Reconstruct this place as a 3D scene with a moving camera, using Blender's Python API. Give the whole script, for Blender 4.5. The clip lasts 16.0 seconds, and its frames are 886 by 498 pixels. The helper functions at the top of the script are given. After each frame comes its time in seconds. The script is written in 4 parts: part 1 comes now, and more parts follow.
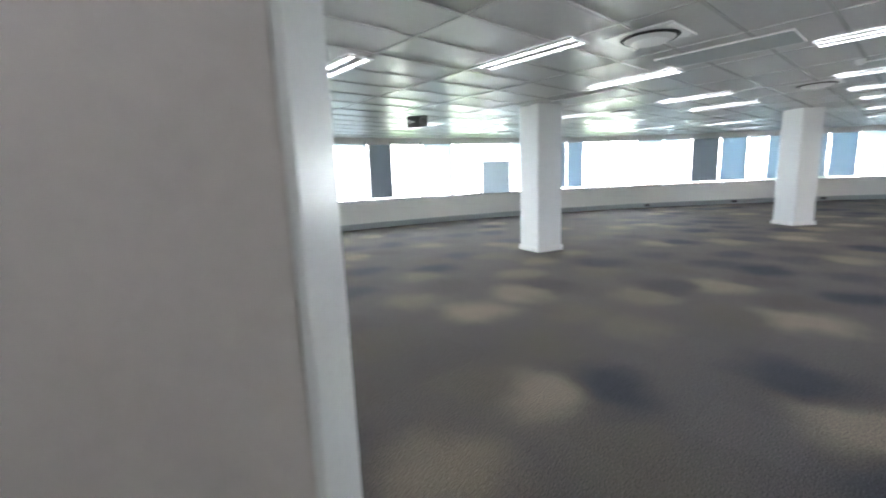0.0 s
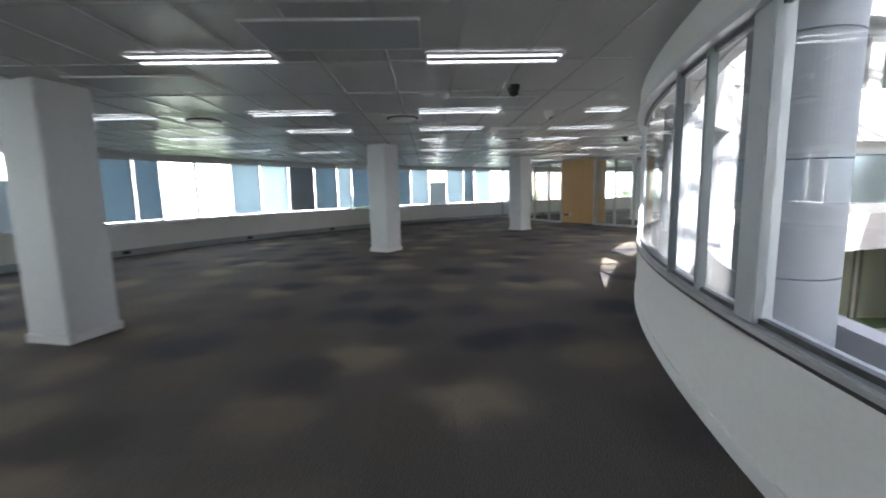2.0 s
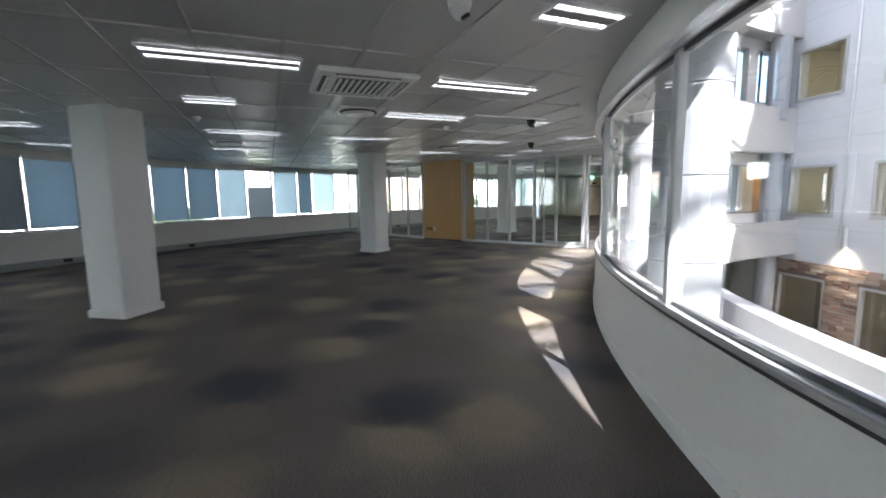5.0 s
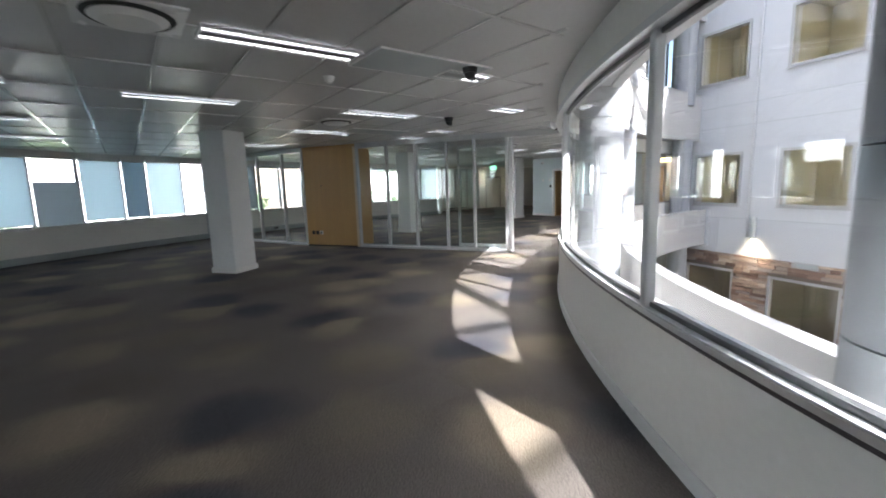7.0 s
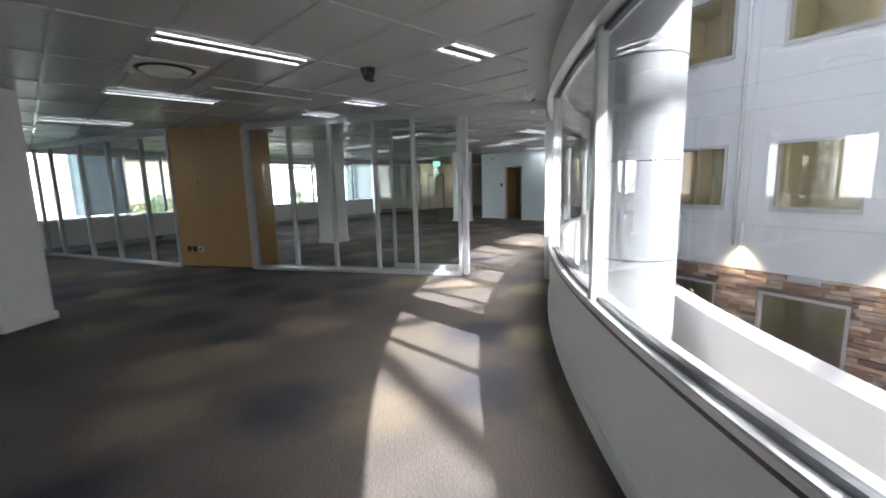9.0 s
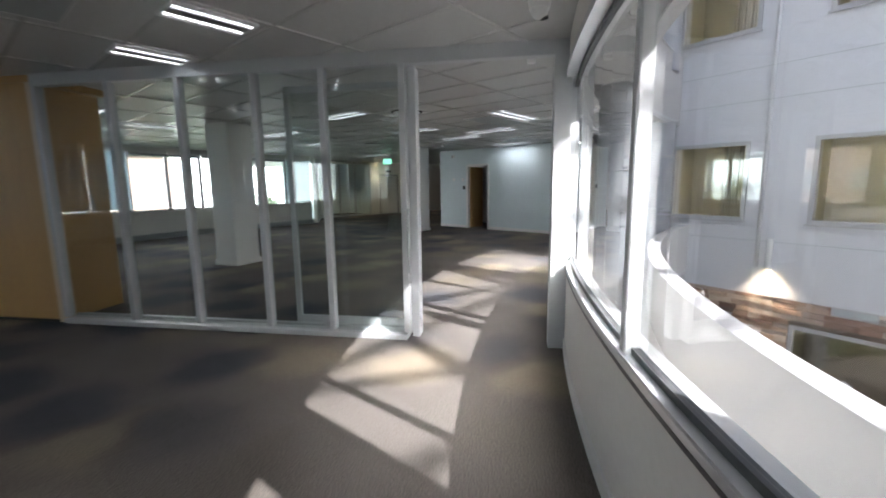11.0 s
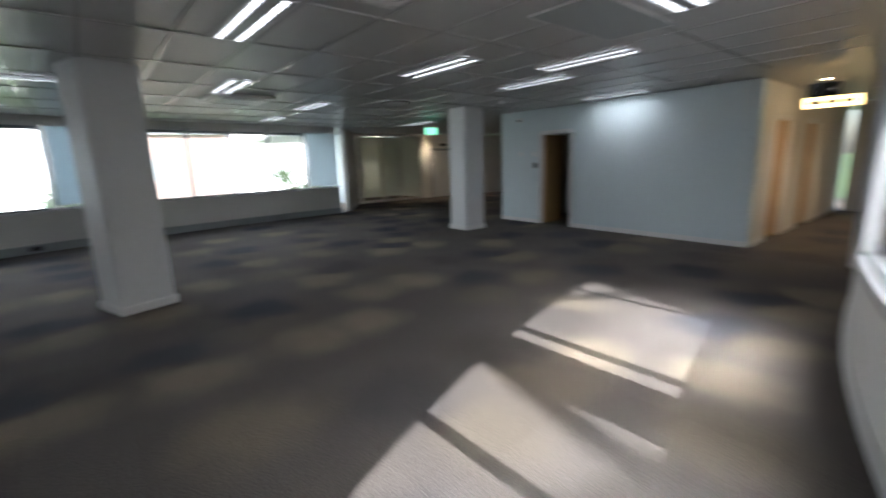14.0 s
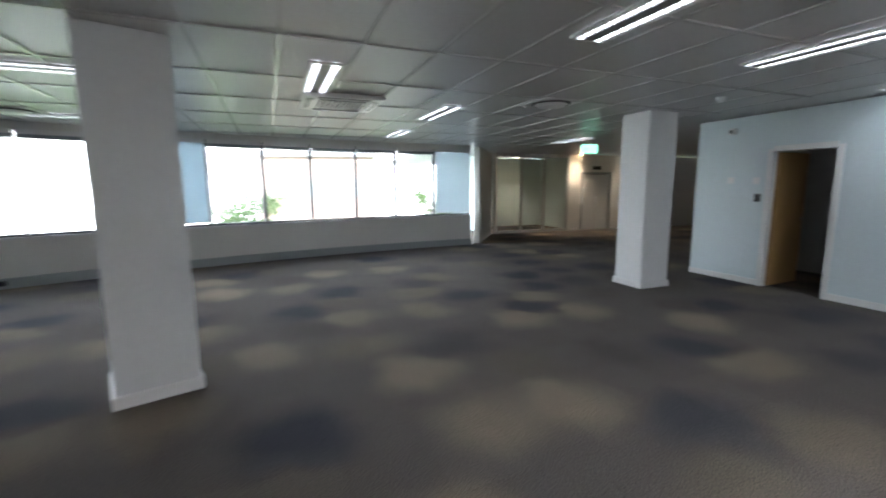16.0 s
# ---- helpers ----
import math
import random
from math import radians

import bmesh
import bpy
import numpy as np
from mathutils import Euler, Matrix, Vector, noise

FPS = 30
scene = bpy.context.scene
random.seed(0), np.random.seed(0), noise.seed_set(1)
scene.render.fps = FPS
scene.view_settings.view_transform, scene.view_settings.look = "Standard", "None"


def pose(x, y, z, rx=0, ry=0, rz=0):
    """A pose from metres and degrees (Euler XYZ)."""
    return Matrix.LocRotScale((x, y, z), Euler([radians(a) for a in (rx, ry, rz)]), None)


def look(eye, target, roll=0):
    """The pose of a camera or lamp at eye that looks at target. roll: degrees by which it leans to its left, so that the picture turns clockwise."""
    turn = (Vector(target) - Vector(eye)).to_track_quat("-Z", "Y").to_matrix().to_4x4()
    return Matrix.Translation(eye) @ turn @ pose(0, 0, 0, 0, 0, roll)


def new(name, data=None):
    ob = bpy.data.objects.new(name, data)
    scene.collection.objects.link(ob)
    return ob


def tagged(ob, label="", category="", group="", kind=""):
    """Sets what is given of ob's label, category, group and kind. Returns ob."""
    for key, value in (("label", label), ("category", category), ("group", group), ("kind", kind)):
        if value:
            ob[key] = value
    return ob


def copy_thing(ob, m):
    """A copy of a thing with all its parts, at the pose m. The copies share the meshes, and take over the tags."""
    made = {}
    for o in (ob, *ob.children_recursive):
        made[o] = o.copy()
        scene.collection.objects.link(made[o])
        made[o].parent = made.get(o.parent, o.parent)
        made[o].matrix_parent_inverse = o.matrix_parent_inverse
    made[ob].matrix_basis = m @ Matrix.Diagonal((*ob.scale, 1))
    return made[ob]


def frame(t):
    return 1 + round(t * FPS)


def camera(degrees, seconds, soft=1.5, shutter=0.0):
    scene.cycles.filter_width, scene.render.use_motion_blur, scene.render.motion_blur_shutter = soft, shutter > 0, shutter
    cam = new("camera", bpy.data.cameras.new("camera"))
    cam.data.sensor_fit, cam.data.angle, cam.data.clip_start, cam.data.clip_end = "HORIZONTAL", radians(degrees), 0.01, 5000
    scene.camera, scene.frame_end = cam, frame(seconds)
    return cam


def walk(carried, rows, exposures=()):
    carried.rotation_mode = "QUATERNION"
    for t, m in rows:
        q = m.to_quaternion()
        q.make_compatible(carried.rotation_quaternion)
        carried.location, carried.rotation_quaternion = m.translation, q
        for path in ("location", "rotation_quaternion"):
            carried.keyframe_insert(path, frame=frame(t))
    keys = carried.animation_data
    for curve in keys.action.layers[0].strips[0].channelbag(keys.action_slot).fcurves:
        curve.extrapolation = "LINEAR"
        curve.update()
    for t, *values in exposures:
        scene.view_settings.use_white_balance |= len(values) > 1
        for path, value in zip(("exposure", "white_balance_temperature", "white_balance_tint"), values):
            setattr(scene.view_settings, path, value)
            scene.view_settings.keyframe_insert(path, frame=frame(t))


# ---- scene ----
cam = camera(92.3, 16.0, soft=1.8, shutter=0.5)
PATH = [
    (0, (0.282, -1.505, 1.438), (0.125, 0.461, 1.102), -2.3),
    (0.5, (0.245, -0.992, 1.459), (0.568, 0.95, 1.107), -2.1),
    (1, (0.414, -0.469, 1.45), (1.375, 1.246, 1.084), -1.8),
    (1.5, (0.691, 0.031, 1.462), (1.847, 1.637, 1.175), -0.5),
    (2, (1.084, 0.593, 1.47), (2.503, 1.977, 1.199), -1.3),
    (2.5, (1.59, 1.095, 1.474), (3.103, 2.372, 1.192), -0.9),
    (3, (2.09, 1.583, 1.476), (3.667, 2.778, 1.189), -1.1),
    (3.5, (2.636, 1.983, 1.5), (4.225, 3.17, 1.238), -1.5),
    (4, (3.187, 2.382, 1.502), (4.871, 3.434, 1.266), -1.5),
    (4.5, (3.803, 2.709, 1.489), (5.57, 3.618, 1.26), -0.9),
    (5, (4.425, 3.033, 1.469), (6.238, 3.841, 1.222), -0.9),
    (7.5, (7.583, 4.206, 1.512), (9.541, 4.488, 1.216), -1.8),
    (8, (8.313, 4.257, 1.506), (10.271, 4.525, 1.203), -1.8),
    (8.5, (8.999, 4.315, 1.503), (10.972, 4.42, 1.194), -2.0),
    (9, (9.69, 4.318, 1.489), (11.665, 4.383, 1.182), -1.5),
    (11.5, (13.204, 4.11, 1.461), (15.161, 3.828, 1.164), -0.6),
    (12, (13.9, 4.03, 1.468), (15.83, 3.606, 1.161), -0.5),
    (12.5, (14.63, 3.88, 1.515), (16.552, 3.46, 1.155), -0.9),
    (13, (15.32, 3.745, 1.532), (17.175, 3.122, 1.124), -0.8),
    (13.5, (15.992, 3.548, 1.525), (17.904, 3.132, 1.109), -0.4),
    (14, (16.64, 3.584, 1.541), (18.587, 3.796, 1.131), -1.8),
    (14.5, (17.259, 3.709, 1.569), (18.952, 4.711, 1.207), -0.8),
    (15, (17.805, 3.882, 1.592), (19.305, 5.159, 1.247), -0.8),
    (15.5, (18.374, 4.029, 1.567), (19.984, 5.17, 1.246), -0.6),
    (16, (18.956, 4.207, 1.557), (20.763, 5.014, 1.266), -0.4),
]
EXPOSURES = [(t, stops, 6250 if t < 14 else 6000, 12) for t, stops in ((0.0, 3.85), (0.5, 3.45), (1.0, 3.0), (1.5, 2.65), (2.5, 2.5), (3.5, 2.45), (5.0, 2.35), (7.5, 2.2), (9.0, 1.95), (11.5, 1.8), (12.5, 1.45), (13.5, 1.35), (14.2, 1.8), (15.0, 2.4), (16.0, 2.3))]
walk(cam, [(t, look(eye, target, roll)) for t, eye, target, roll in PATH], EXPOSURES)

# ---- light ----
SUN_DIR = Vector((0.695, 0.719, -0.87)).normalized()      # the way the sunlight travels
world = bpy.data.worlds.new("sky")
scene.world = world
world.use_nodes = True
wn = world.node_tree.nodes
sky = wn.new("ShaderNodeTexSky")
sky.sky_type = "NISHITA"
sky.sun_disc = False
sky.sun_elevation = math.asin(-SUN_DIR.z)
sky.sun_rotation = math.atan2(-SUN_DIR.x, -SUN_DIR.y)
sky.air_density, sky.dust_density = 1.0, 2.5
world.node_tree.links.new(sky.outputs[0], wn["Background"].inputs[0])
wn["Background"].inputs[1].default_value = 0.15
sun = new("sun", bpy.data.lights.new("sun", "SUN"))
sun.data.energy, sun.data.angle, sun.data.color = 4.4, radians(0.6), (1.0, 0.975, 0.94)
sun.matrix_world = look((0, 0, 30), Vector((0, 0, 30)) + SUN_DIR)

# ---- plan ----
CX, CY = 11.77, -10.47          # the middle of the round court
RI, RO = 14.0, 25.9             # court side and street side of the office floor
H = 2.6                         # ceiling
SILL_I, HEAD_I = 0.77, 2.36
SILL_O, HEAD_O = 0.80, 2.50
TH0, TH1 = 41.0, 146.6
GRID = 46.0                     # turn of the ceiling grid


def pol(r, th, z=0.0):
    a = radians(th)
    return Vector((CX + r * math.cos(a), CY + r * math.sin(a), z))


# ---- materials ----
def material(name, color, rough=0.5, metal=0.0, vary=0.08, scale=6.0, bump=0.0, bump_scale=60.0, spec=0.5, stain=0.0):
    m = bpy.data.materials.new(name)
    m.use_nodes = True
    nt = m.node_tree
    n, l = nt.nodes, nt.links
    b = n["Principled BSDF"]
    b.inputs["Roughness"].default_value, b.inputs["Metallic"].default_value = rough, metal
    b.inputs["Specular IOR Level"].default_value = spec
    tc = n.new("ShaderNodeTexCoord")
    big = n.new("ShaderNodeTexNoise")
    big.inputs["Scale"].default_value, big.inputs["Detail"].default_value = scale * 0.25, 4
    small = n.new("ShaderNodeTexNoise")
    small.inputs["Scale"].default_value, small.inputs["Detail"].default_value = scale * 8, 3
    add = n.new("ShaderNodeMath")
    add.operation = "MULTIPLY_ADD"
    add.inputs[1].default_value = 0.6
    l.new(tc.outputs["Object"], big.inputs["Vector"])
    l.new(tc.outputs["Object"], small.inputs["Vector"])
    l.new(big.outputs["Fac"], add.inputs[0])
    l.new(small.outputs["Fac"], add.inputs[2])
    ramp = n.new("ShaderNodeMapRange")
    ramp.inputs["From Min"].default_value, ramp.inputs["From Max"].default_value = 0.5, 1.1
    ramp.inputs["To Min"].default_value, ramp.inputs["To Max"].default_value = 1 - vary, 1 + vary
    l.new(add.outputs[0], ramp.inputs["Value"])
    mul = n.new("ShaderNodeVectorMath")
    mul.operation = "SCALE"
    mul.inputs[0].default_value = color[:3]
    l.new(ramp.outputs[0], mul.inputs["Scale"])
    l.new(mul.outputs[0], b.inputs["Base Color"])
    rr = n.new("ShaderNodeMapRange")
    rr.inputs["To Min"].default_value, rr.inputs["To Max"].default_value = max(rough - 0.08, 0.02), min(rough + 0.1, 1)
    l.new(big.outputs["Fac"], rr.inputs["Value"])
    l.new(rr.outputs[0], b.inputs["Roughness"])
    if bump:
        t = n.new("ShaderNodeTexNoise")
        t.inputs["Scale"].default_value, t.inputs["Detail"].default_value = bump_scale, 4
        l.new(tc.outputs["Object"], t.inputs["Vector"])
        bp = n.new("ShaderNodeBump")
        bp.inputs["Strength"].default_value, bp.inputs["Distance"].default_value = bump, 0.01
        l.new(t.outputs["Fac"], bp.inputs["Height"])
        l.new(bp.outputs[0], b.inputs["Normal"])
    return m


def glass(name, tint, rough=0.0):
    m = bpy.data.materials.new(name)
    m.use_nodes = True
    b = m.node_tree.nodes["Principled BSDF"]
    b.inputs["Base Color"].default_value = (*tint, 1)
    b.inputs["Transmission Weight"].default_value = 1
    b.inputs["Roughness"].default_value = rough
    b.inputs["IOR"].default_value = 1.45
    return m


def glow(name, color, strength):
    m = bpy.data.materials.new(name)
    m.use_nodes = True
    b = m.node_tree.nodes["Principled BSDF"]
    b.inputs["Base Color"].default_value = (0.8, 0.8, 0.8, 1)
    b.inputs["Emission Color"].default_value = (*color, 1)
    b.inputs["Emission Strength"].default_value = strength
    return m


def carpet_material():
    m = bpy.data.materials.new("carpet")
    m.use_nodes = True
    n, l = m.node_tree.nodes, m.node_tree.links
    b = n["Principled BSDF"]
    b.inputs["Roughness"].default_value = 0.95
    b.inputs["Specular IOR Level"].default_value = 0.15
    tc = n.new("ShaderNodeTexCoord")
    mp = n.new("ShaderNodeMapping")
    mp.inputs["Rotation"].default_value = (0, 0, radians(-GRID))
    l.new(tc.outputs["Object"], mp.inputs["Vector"])
    warp = n.new("ShaderNodeTexNoise")
    warp.inputs["Scale"].default_value = 1.6
    l.new(mp.outputs[0], warp.inputs["Vector"])
    wv = n.new("ShaderNodeVectorMath")
    wv.operation = "MULTIPLY_ADD"
    wv.inputs[1].default_value = (0.5, 0.5, 0)
    l.new(warp.outputs["Color"], wv.inputs[0])
    l.new(mp.outputs[0], wv.inputs[2])
    vor = n.new("ShaderNodeTexVoronoi")
    vor.feature = "SMOOTH_F1"
    vor.voronoi_dimensions = "2D"
    vor.inputs["Scale"].default_value = 1.1
    vor.inputs["Smoothness"].default_value = 0.55
    vor.inputs["Randomness"].default_value = 0.75
    l.new(wv.outputs[0], vor.inputs["Vector"])
    sep = n.new("ShaderNodeSeparateColor")
    l.new(vor.outputs["Color"], sep.inputs[0])
    tone = n.new("ShaderNodeValToRGB")
    e = tone.color_ramp.elements
    e[0].position, e[0].color = 0.0, (0.036, 0.037, 0.047, 1)
    e[1].position, e[1].color = 1.0, (0.200, 0.166, 0.126, 1)
    for p, c in ((0.25, (0.056, 0.055, 0.060, 1)), (0.45, (0.078, 0.069, 0.062, 1)), (0.62, (0.110, 0.095, 0.076, 1)), (0.8, (0.155, 0.130, 0.100, 1))):
        k = e.new(p)
        k.color = c
    l.new(sep.outputs[0], tone.inputs[0])
    fall = n.new("ShaderNodeMapRange")
    fall.inputs["From Min"].default_value, fall.inputs["From Max"].default_value = 0.14, 0.60
    fall.inputs["To Min"].default_value, fall.inputs["To Max"].default_value = 1, 0
    fall.interpolation_type = "SMOOTHSTEP"
    l.new(vor.outputs["Distance"], fall.inputs["Value"])
    mix = n.new("ShaderNodeMix")
    mix.data_type = "RGBA"
    mix.inputs["A"].default_value = (0.096, 0.085, 0.077, 1)
    l.new(fall.outputs[0], mix.inputs["Factor"])
    l.new(tone.outputs[0], mix.inputs["B"])
    pile = n.new("ShaderNodeTexNoise")
    pile.inputs["Scale"].default_value, pile.inputs["Detail"].default_value = 110, 5
    l.new(mp.outputs[0], pile.inputs["Vector"])
    pr = n.new("ShaderNodeMapRange")
    pr.inputs["From Min"].default_value, pr.inputs["From Max"].default_value = 0.3, 0.7
    pr.inputs["To Min"].default_value, pr.inputs["To Max"].default_value = 0.5, 2.0
    l.new(pile.outputs["Fac"], pr.inputs["Value"])
    mul = n.new("ShaderNodeVectorMath")
    mul.operation = "SCALE"
    l.new(mix.outputs["Result"], mul.inputs[0])
    l.new(pr.outputs[0], mul.inputs["Scale"])
    # seams of the half-metre carpet tiles
    seam = n.new("ShaderNodeTexBrick")
    seam.offset = 0.0
    seam.inputs["Scale"].default_value = 1.0
    seam.inputs["Brick Width"].default_value = seam.inputs["Row Height"].default_value = 0.5
    seam.inputs["Mortar Size"].default_value, seam.inputs["Mortar Smooth"].default_value = 0.002, 0.4
    seam.inputs["Color1"].default_value, seam.inputs["Color2"].default_value = (1.04, 1.04, 1.04, 1), (0.95, 0.95, 0.95, 1)
    seam.inputs["Mortar"].default_value = (0.8, 0.8, 0.8, 1)
    l.new(mp.outputs[0], seam.inputs["Vector"])
    joined = n.new("ShaderNodeVectorMath")
    joined.operation = "MULTIPLY"
    l.new(mul.outputs[0], joined.inputs[0])
    l.new(seam.outputs["Color"], joined.inputs[1])
    l.new(joined.outputs[0], b.inputs["Base Color"])
    bp = n.new("ShaderNodeBump")
    bp.inputs["Strength"].default_value, bp.inputs["Distance"].default_value = 0.34, 0.01
    l.new(pile.outputs["Fac"], bp.inputs["Height"])
    l.new(bp.outputs[0], b.inputs["Normal"])
    return m


def wood_material():
    m = material("wood_veneer", (0.50, 0.305, 0.125), 0.42, vary=0.12, scale=2.0)
    n, l = m.node_tree.nodes, m.node_tree.links
    mp = n.new("ShaderNodeMapping")
    mp.inputs["Scale"].default_value = (14, 14, 0.8)
    tc = [k for k in n if k.type == "TEX_COORD"][0]
    l.new(tc.outputs["Object"], mp.inputs["Vector"])
    for t in [k for k in n if k.type == "TEX_NOISE"]:
        l.new(mp.outputs[0], t.inputs["Vector"])
    return m


CARPET = carpet_material()
WOOD = wood_material()
PAINT = material("white_wall_paint", (0.78, 0.77, 0.74), 0.6, vary=0.03, scale=3, bump=0.05, bump_scale=180)
PAINT_BLUE = material("pale_blue_wall_paint", (0.66, 0.74, 0.76), 0.55, vary=0.03, scale=3, bump=0.05, bump_scale=180)
COLUMN_PAINT = material("column_paint", (0.76, 0.77, 0.77), 0.5, vary=0.03, scale=3, bump=0.04, bump_scale=150)
TILE = material("ceiling_tile", (0.47, 0.47, 0.467), 0.38, vary=0.05, scale=3, bump=0.12, bump_scale=240)
TBAR = material("ceiling_bar", (0.86, 0.86, 0.85), 0.25, vary=0.02)
SKIRT = material("skirting_white", (0.80, 0.80, 0.79), 0.35, vary=0.03)
SKIRT_GREY = material("trunking_grey", (0.36, 0.39, 0.40), 0.45, vary=0.05)
ALU = material("aluminium", (0.68, 0.69, 0.70), 0.35, 0.75, vary=0.05, scale=10)
ALU_WHITE = material("white_powder_coat", (0.50, 0.515, 0.53), 0.35, 0.1, vary=0.03)
ALU_DARK = material("dark_window_frame", (0.10, 0.105, 0.11), 0.4, 0.4, vary=0.06)
GASKET = material("dark_edge_strip", (0.055, 0.048, 0.055), 0.3, vary=0.2, scale=5)
GRID_BAR = material("ceiling_bar_grey", (0.60, 0.60, 0.595), 0.2, vary=0.03)
SPINE = material("light_spine", (0.20, 0.20, 0.205), 0.4, vary=0.05)
BLACK = material("black_plastic", (0.015, 0.015, 0.017), 0.3, vary=0.1)
DARK = material("dark_gap", (0.03, 0.03, 0.032), 0.8, vary=0.1)
COURT_PAINT = material("court_grey_render", (0.53, 0.545, 0.575), 0.75, vary=0.04, scale=1.5, bump=0.08, bump_scale=90)
COURT_WHITE = material("court_white_render", (0.38, 0.38, 0.385), 0.65, vary=0.04, scale=2, bump=0.06, bump_scale=90)
LEDGE = material("ledge_screed", (0.30, 0.30, 0.295), 0.8, vary=0.14, scale=3, bump=0.1, bump_scale=50)
PAVING = material("court_paving", (0.33, 0.31, 0.28), 0.7, vary=0.15, scale=2, bump=0.15)
GRASS = material("grass", (0.07, 0.12, 0.035), 0.9, vary=0.35, scale=1.5)
LEAF = material("leaf", (0.06, 0.11, 0.03), 0.6, vary=0.4, scale=3)
BARK = material("bark", (0.12, 0.09, 0.06), 0.9, vary=0.3, scale=8)
CLEAR = glass("window_glass", (0.97, 0.985, 0.98))
GREEN = glass("partition_glass", (0.90, 0.95, 0.93))
TUBE = glow("lit_louvre", (0.93, 0.96, 1.0), 1.4)
# emissive, so the backdrop whites out the street windows and lights the floor
BACKDROP_GLOW = glow("backdrop_glow", (0.93, 0.97, 1.0), 1.5)
WARM = glow("warm_lamp", (1.0, 0.72, 0.38), 30.0)
SIGN_GREEN = glow("sign_green", (0.25, 0.85, 0.5), 0.7)


# ---- builders ----
def mesh_object(name, bm, mat, parent=None, label="", smooth=False):
    me = bpy.data.meshes.new(name)
    bmesh.ops.recalc_face_normals(bm, faces=bm.faces)
    bm.to_mesh(me)
    bm.free()
    me.materials.append(mat)
    if smooth:
        for p in me.polygons:
            p.use_smooth = True
    ob = new(name, me)
    ob.parent = parent
    return tagged(ob, label) if label else ob


def part(name, bm, mat, parent, label="", smooth=False):
    return mesh_object(name, bm, mat, parent, label, smooth)


def box(bm, x0, x1, y0, y1, z0, z1, m=None, bevel=0.0):
    g = bmesh.ops.create_cube(bm, size=1.0, matrix=Matrix.Translation(((x0 + x1) / 2, (y0 + y1) / 2, (z0 + z1) / 2)) @ Matrix.Diagonal((x1 - x0, y1 - y0, z1 - z0, 1)))
    vs = g["verts"]
    if bevel:
        es = list({e for v in vs for e in v.link_edges})
        r = bmesh.ops.bevel(bm, geom=es, offset=bevel, segments=2, affect="EDGES")
        vs = list({v for f in r["faces"] for v in f.verts} | {v for v in vs if v.is_valid})
    if m is not None:
        bmesh.ops.transform(bm, matrix=m, verts=vs)
    return bm


def boxes(*specs, m=None, bevel=0.0):
    bm = bmesh.new()
    for s in specs:
        box(bm, *s, m=m, bevel=bevel)
    return bm


def cyl(bm, r, z0, z1, m=None, seg=24, r2=None):
    bmesh.ops.create_cone(bm, cap_ends=True, segments=seg, radius1=r, radius2=r if r2 is None else r2, depth=z1 - z0,
                          matrix=(m or Matrix()) @ Matrix.Translation((0, 0, (z0 + z1) / 2)))
    return bm


def rod(bm, a, b, r, seg=8):
    a, b = Vector(a), Vector(b)
    q = (b - a).to_track_quat("Z", "Y").to_matrix().to_4x4()
    return cyl(bm, r, 0, (b - a).length, Matrix.Translation(a) @ q, seg)


def arc(bm, r0, r1, z0, z1, t0, t1, step=1.0):
    """A curved bar round the court, from angle t0 to t1."""
    k = max(1, round(abs(t1 - t0) / step))
    rings = []
    for i in range(k + 1):
        th = t0 + (t1 - t0) * i / k
        rings.append([bm.verts.new(pol(r, th, z)) for r, z in ((r0, z0), (r1, z0), (r1, z1), (r0, z1))])
    for a, b in zip(rings, rings[1:]):
        for i in range(4):
            bm.faces.new((a[i], a[(i + 1) % 4], b[(i + 1) % 4], b[i]))
    bm.faces.new(rings[0])
    bm.faces.new(rings[-1][::-1])
    return bm


def arcs(*specs, step=1.0):
    bm = bmesh.new()
    for s in specs:
        arc(bm, *s, step=step)
    return bm


def along(a, b, z=0.0):
    """The frame of a straight wall: x runs from a to b, y to its left."""
    a, b = Vector(a), Vector(b)
    return Matrix.Translation((a.x, a.y, z)) @ Matrix.Rotation(math.atan2(b.y - a.y, b.x - a.x), 4, "Z"), (b - a).length


def radial(r, th, z=0.0):
    """x points outwards, y along the curve."""
    return Matrix.Translation(pol(r, th, z)) @ Matrix.Rotation(radians(th), 4, "Z")


def wall(name, a, b, t=0.12, z0=0.0, z1=H, holes=(), mat=None, label="", skirt=True):
    """A straight wall with openings (x0, x1, z0, z1) through it; its thickness lies to the left of a to b."""
    m, length = along(a, b)
    bm = bmesh.new()
    x = 0.0
    for h0, h1, hz0, hz1 in sorted(holes):
        if h0 > x:
            box(bm, x, h0, 0, t, z0, z1, m)
        if hz0 > z0:
            box(bm, h0, h1, 0, t, z0, hz0, m)
        if hz1 < z1:
            box(bm, h0, h1, 0, t, hz1, z1, m)
        x = h1
    if x < length:
        box(bm, x, length, 0, t, z0, z1, m)
    ob = mesh_object(name, bm, mat or PAINT)
    tagged(ob, label or "plain painted plaster wall", "wall", kind="structure")
    if skirt:
        bm = bmesh.new()
        x = 0.0
        for h0, h1, hz0, hz1 in [*sorted(h for h in holes if h[2] <= z0 + 0.01), (length, length, 0, 0)]:
            if h0 > x + 0.02:
                box(bm, x, h0 - 0.03, -0.014, -0.001, 0, 0.09, m)
            x = h1 + 0.03
        if bm.verts:
            part("skirting", bm, SKIRT, ob, "white skirting board")
        else:
            bm.free()
    return ob


def structure(name, bm, mat, label, category, smooth=False):
    return tagged(mesh_object(name, bm, mat, smooth=smooth), label, category, kind="structure")


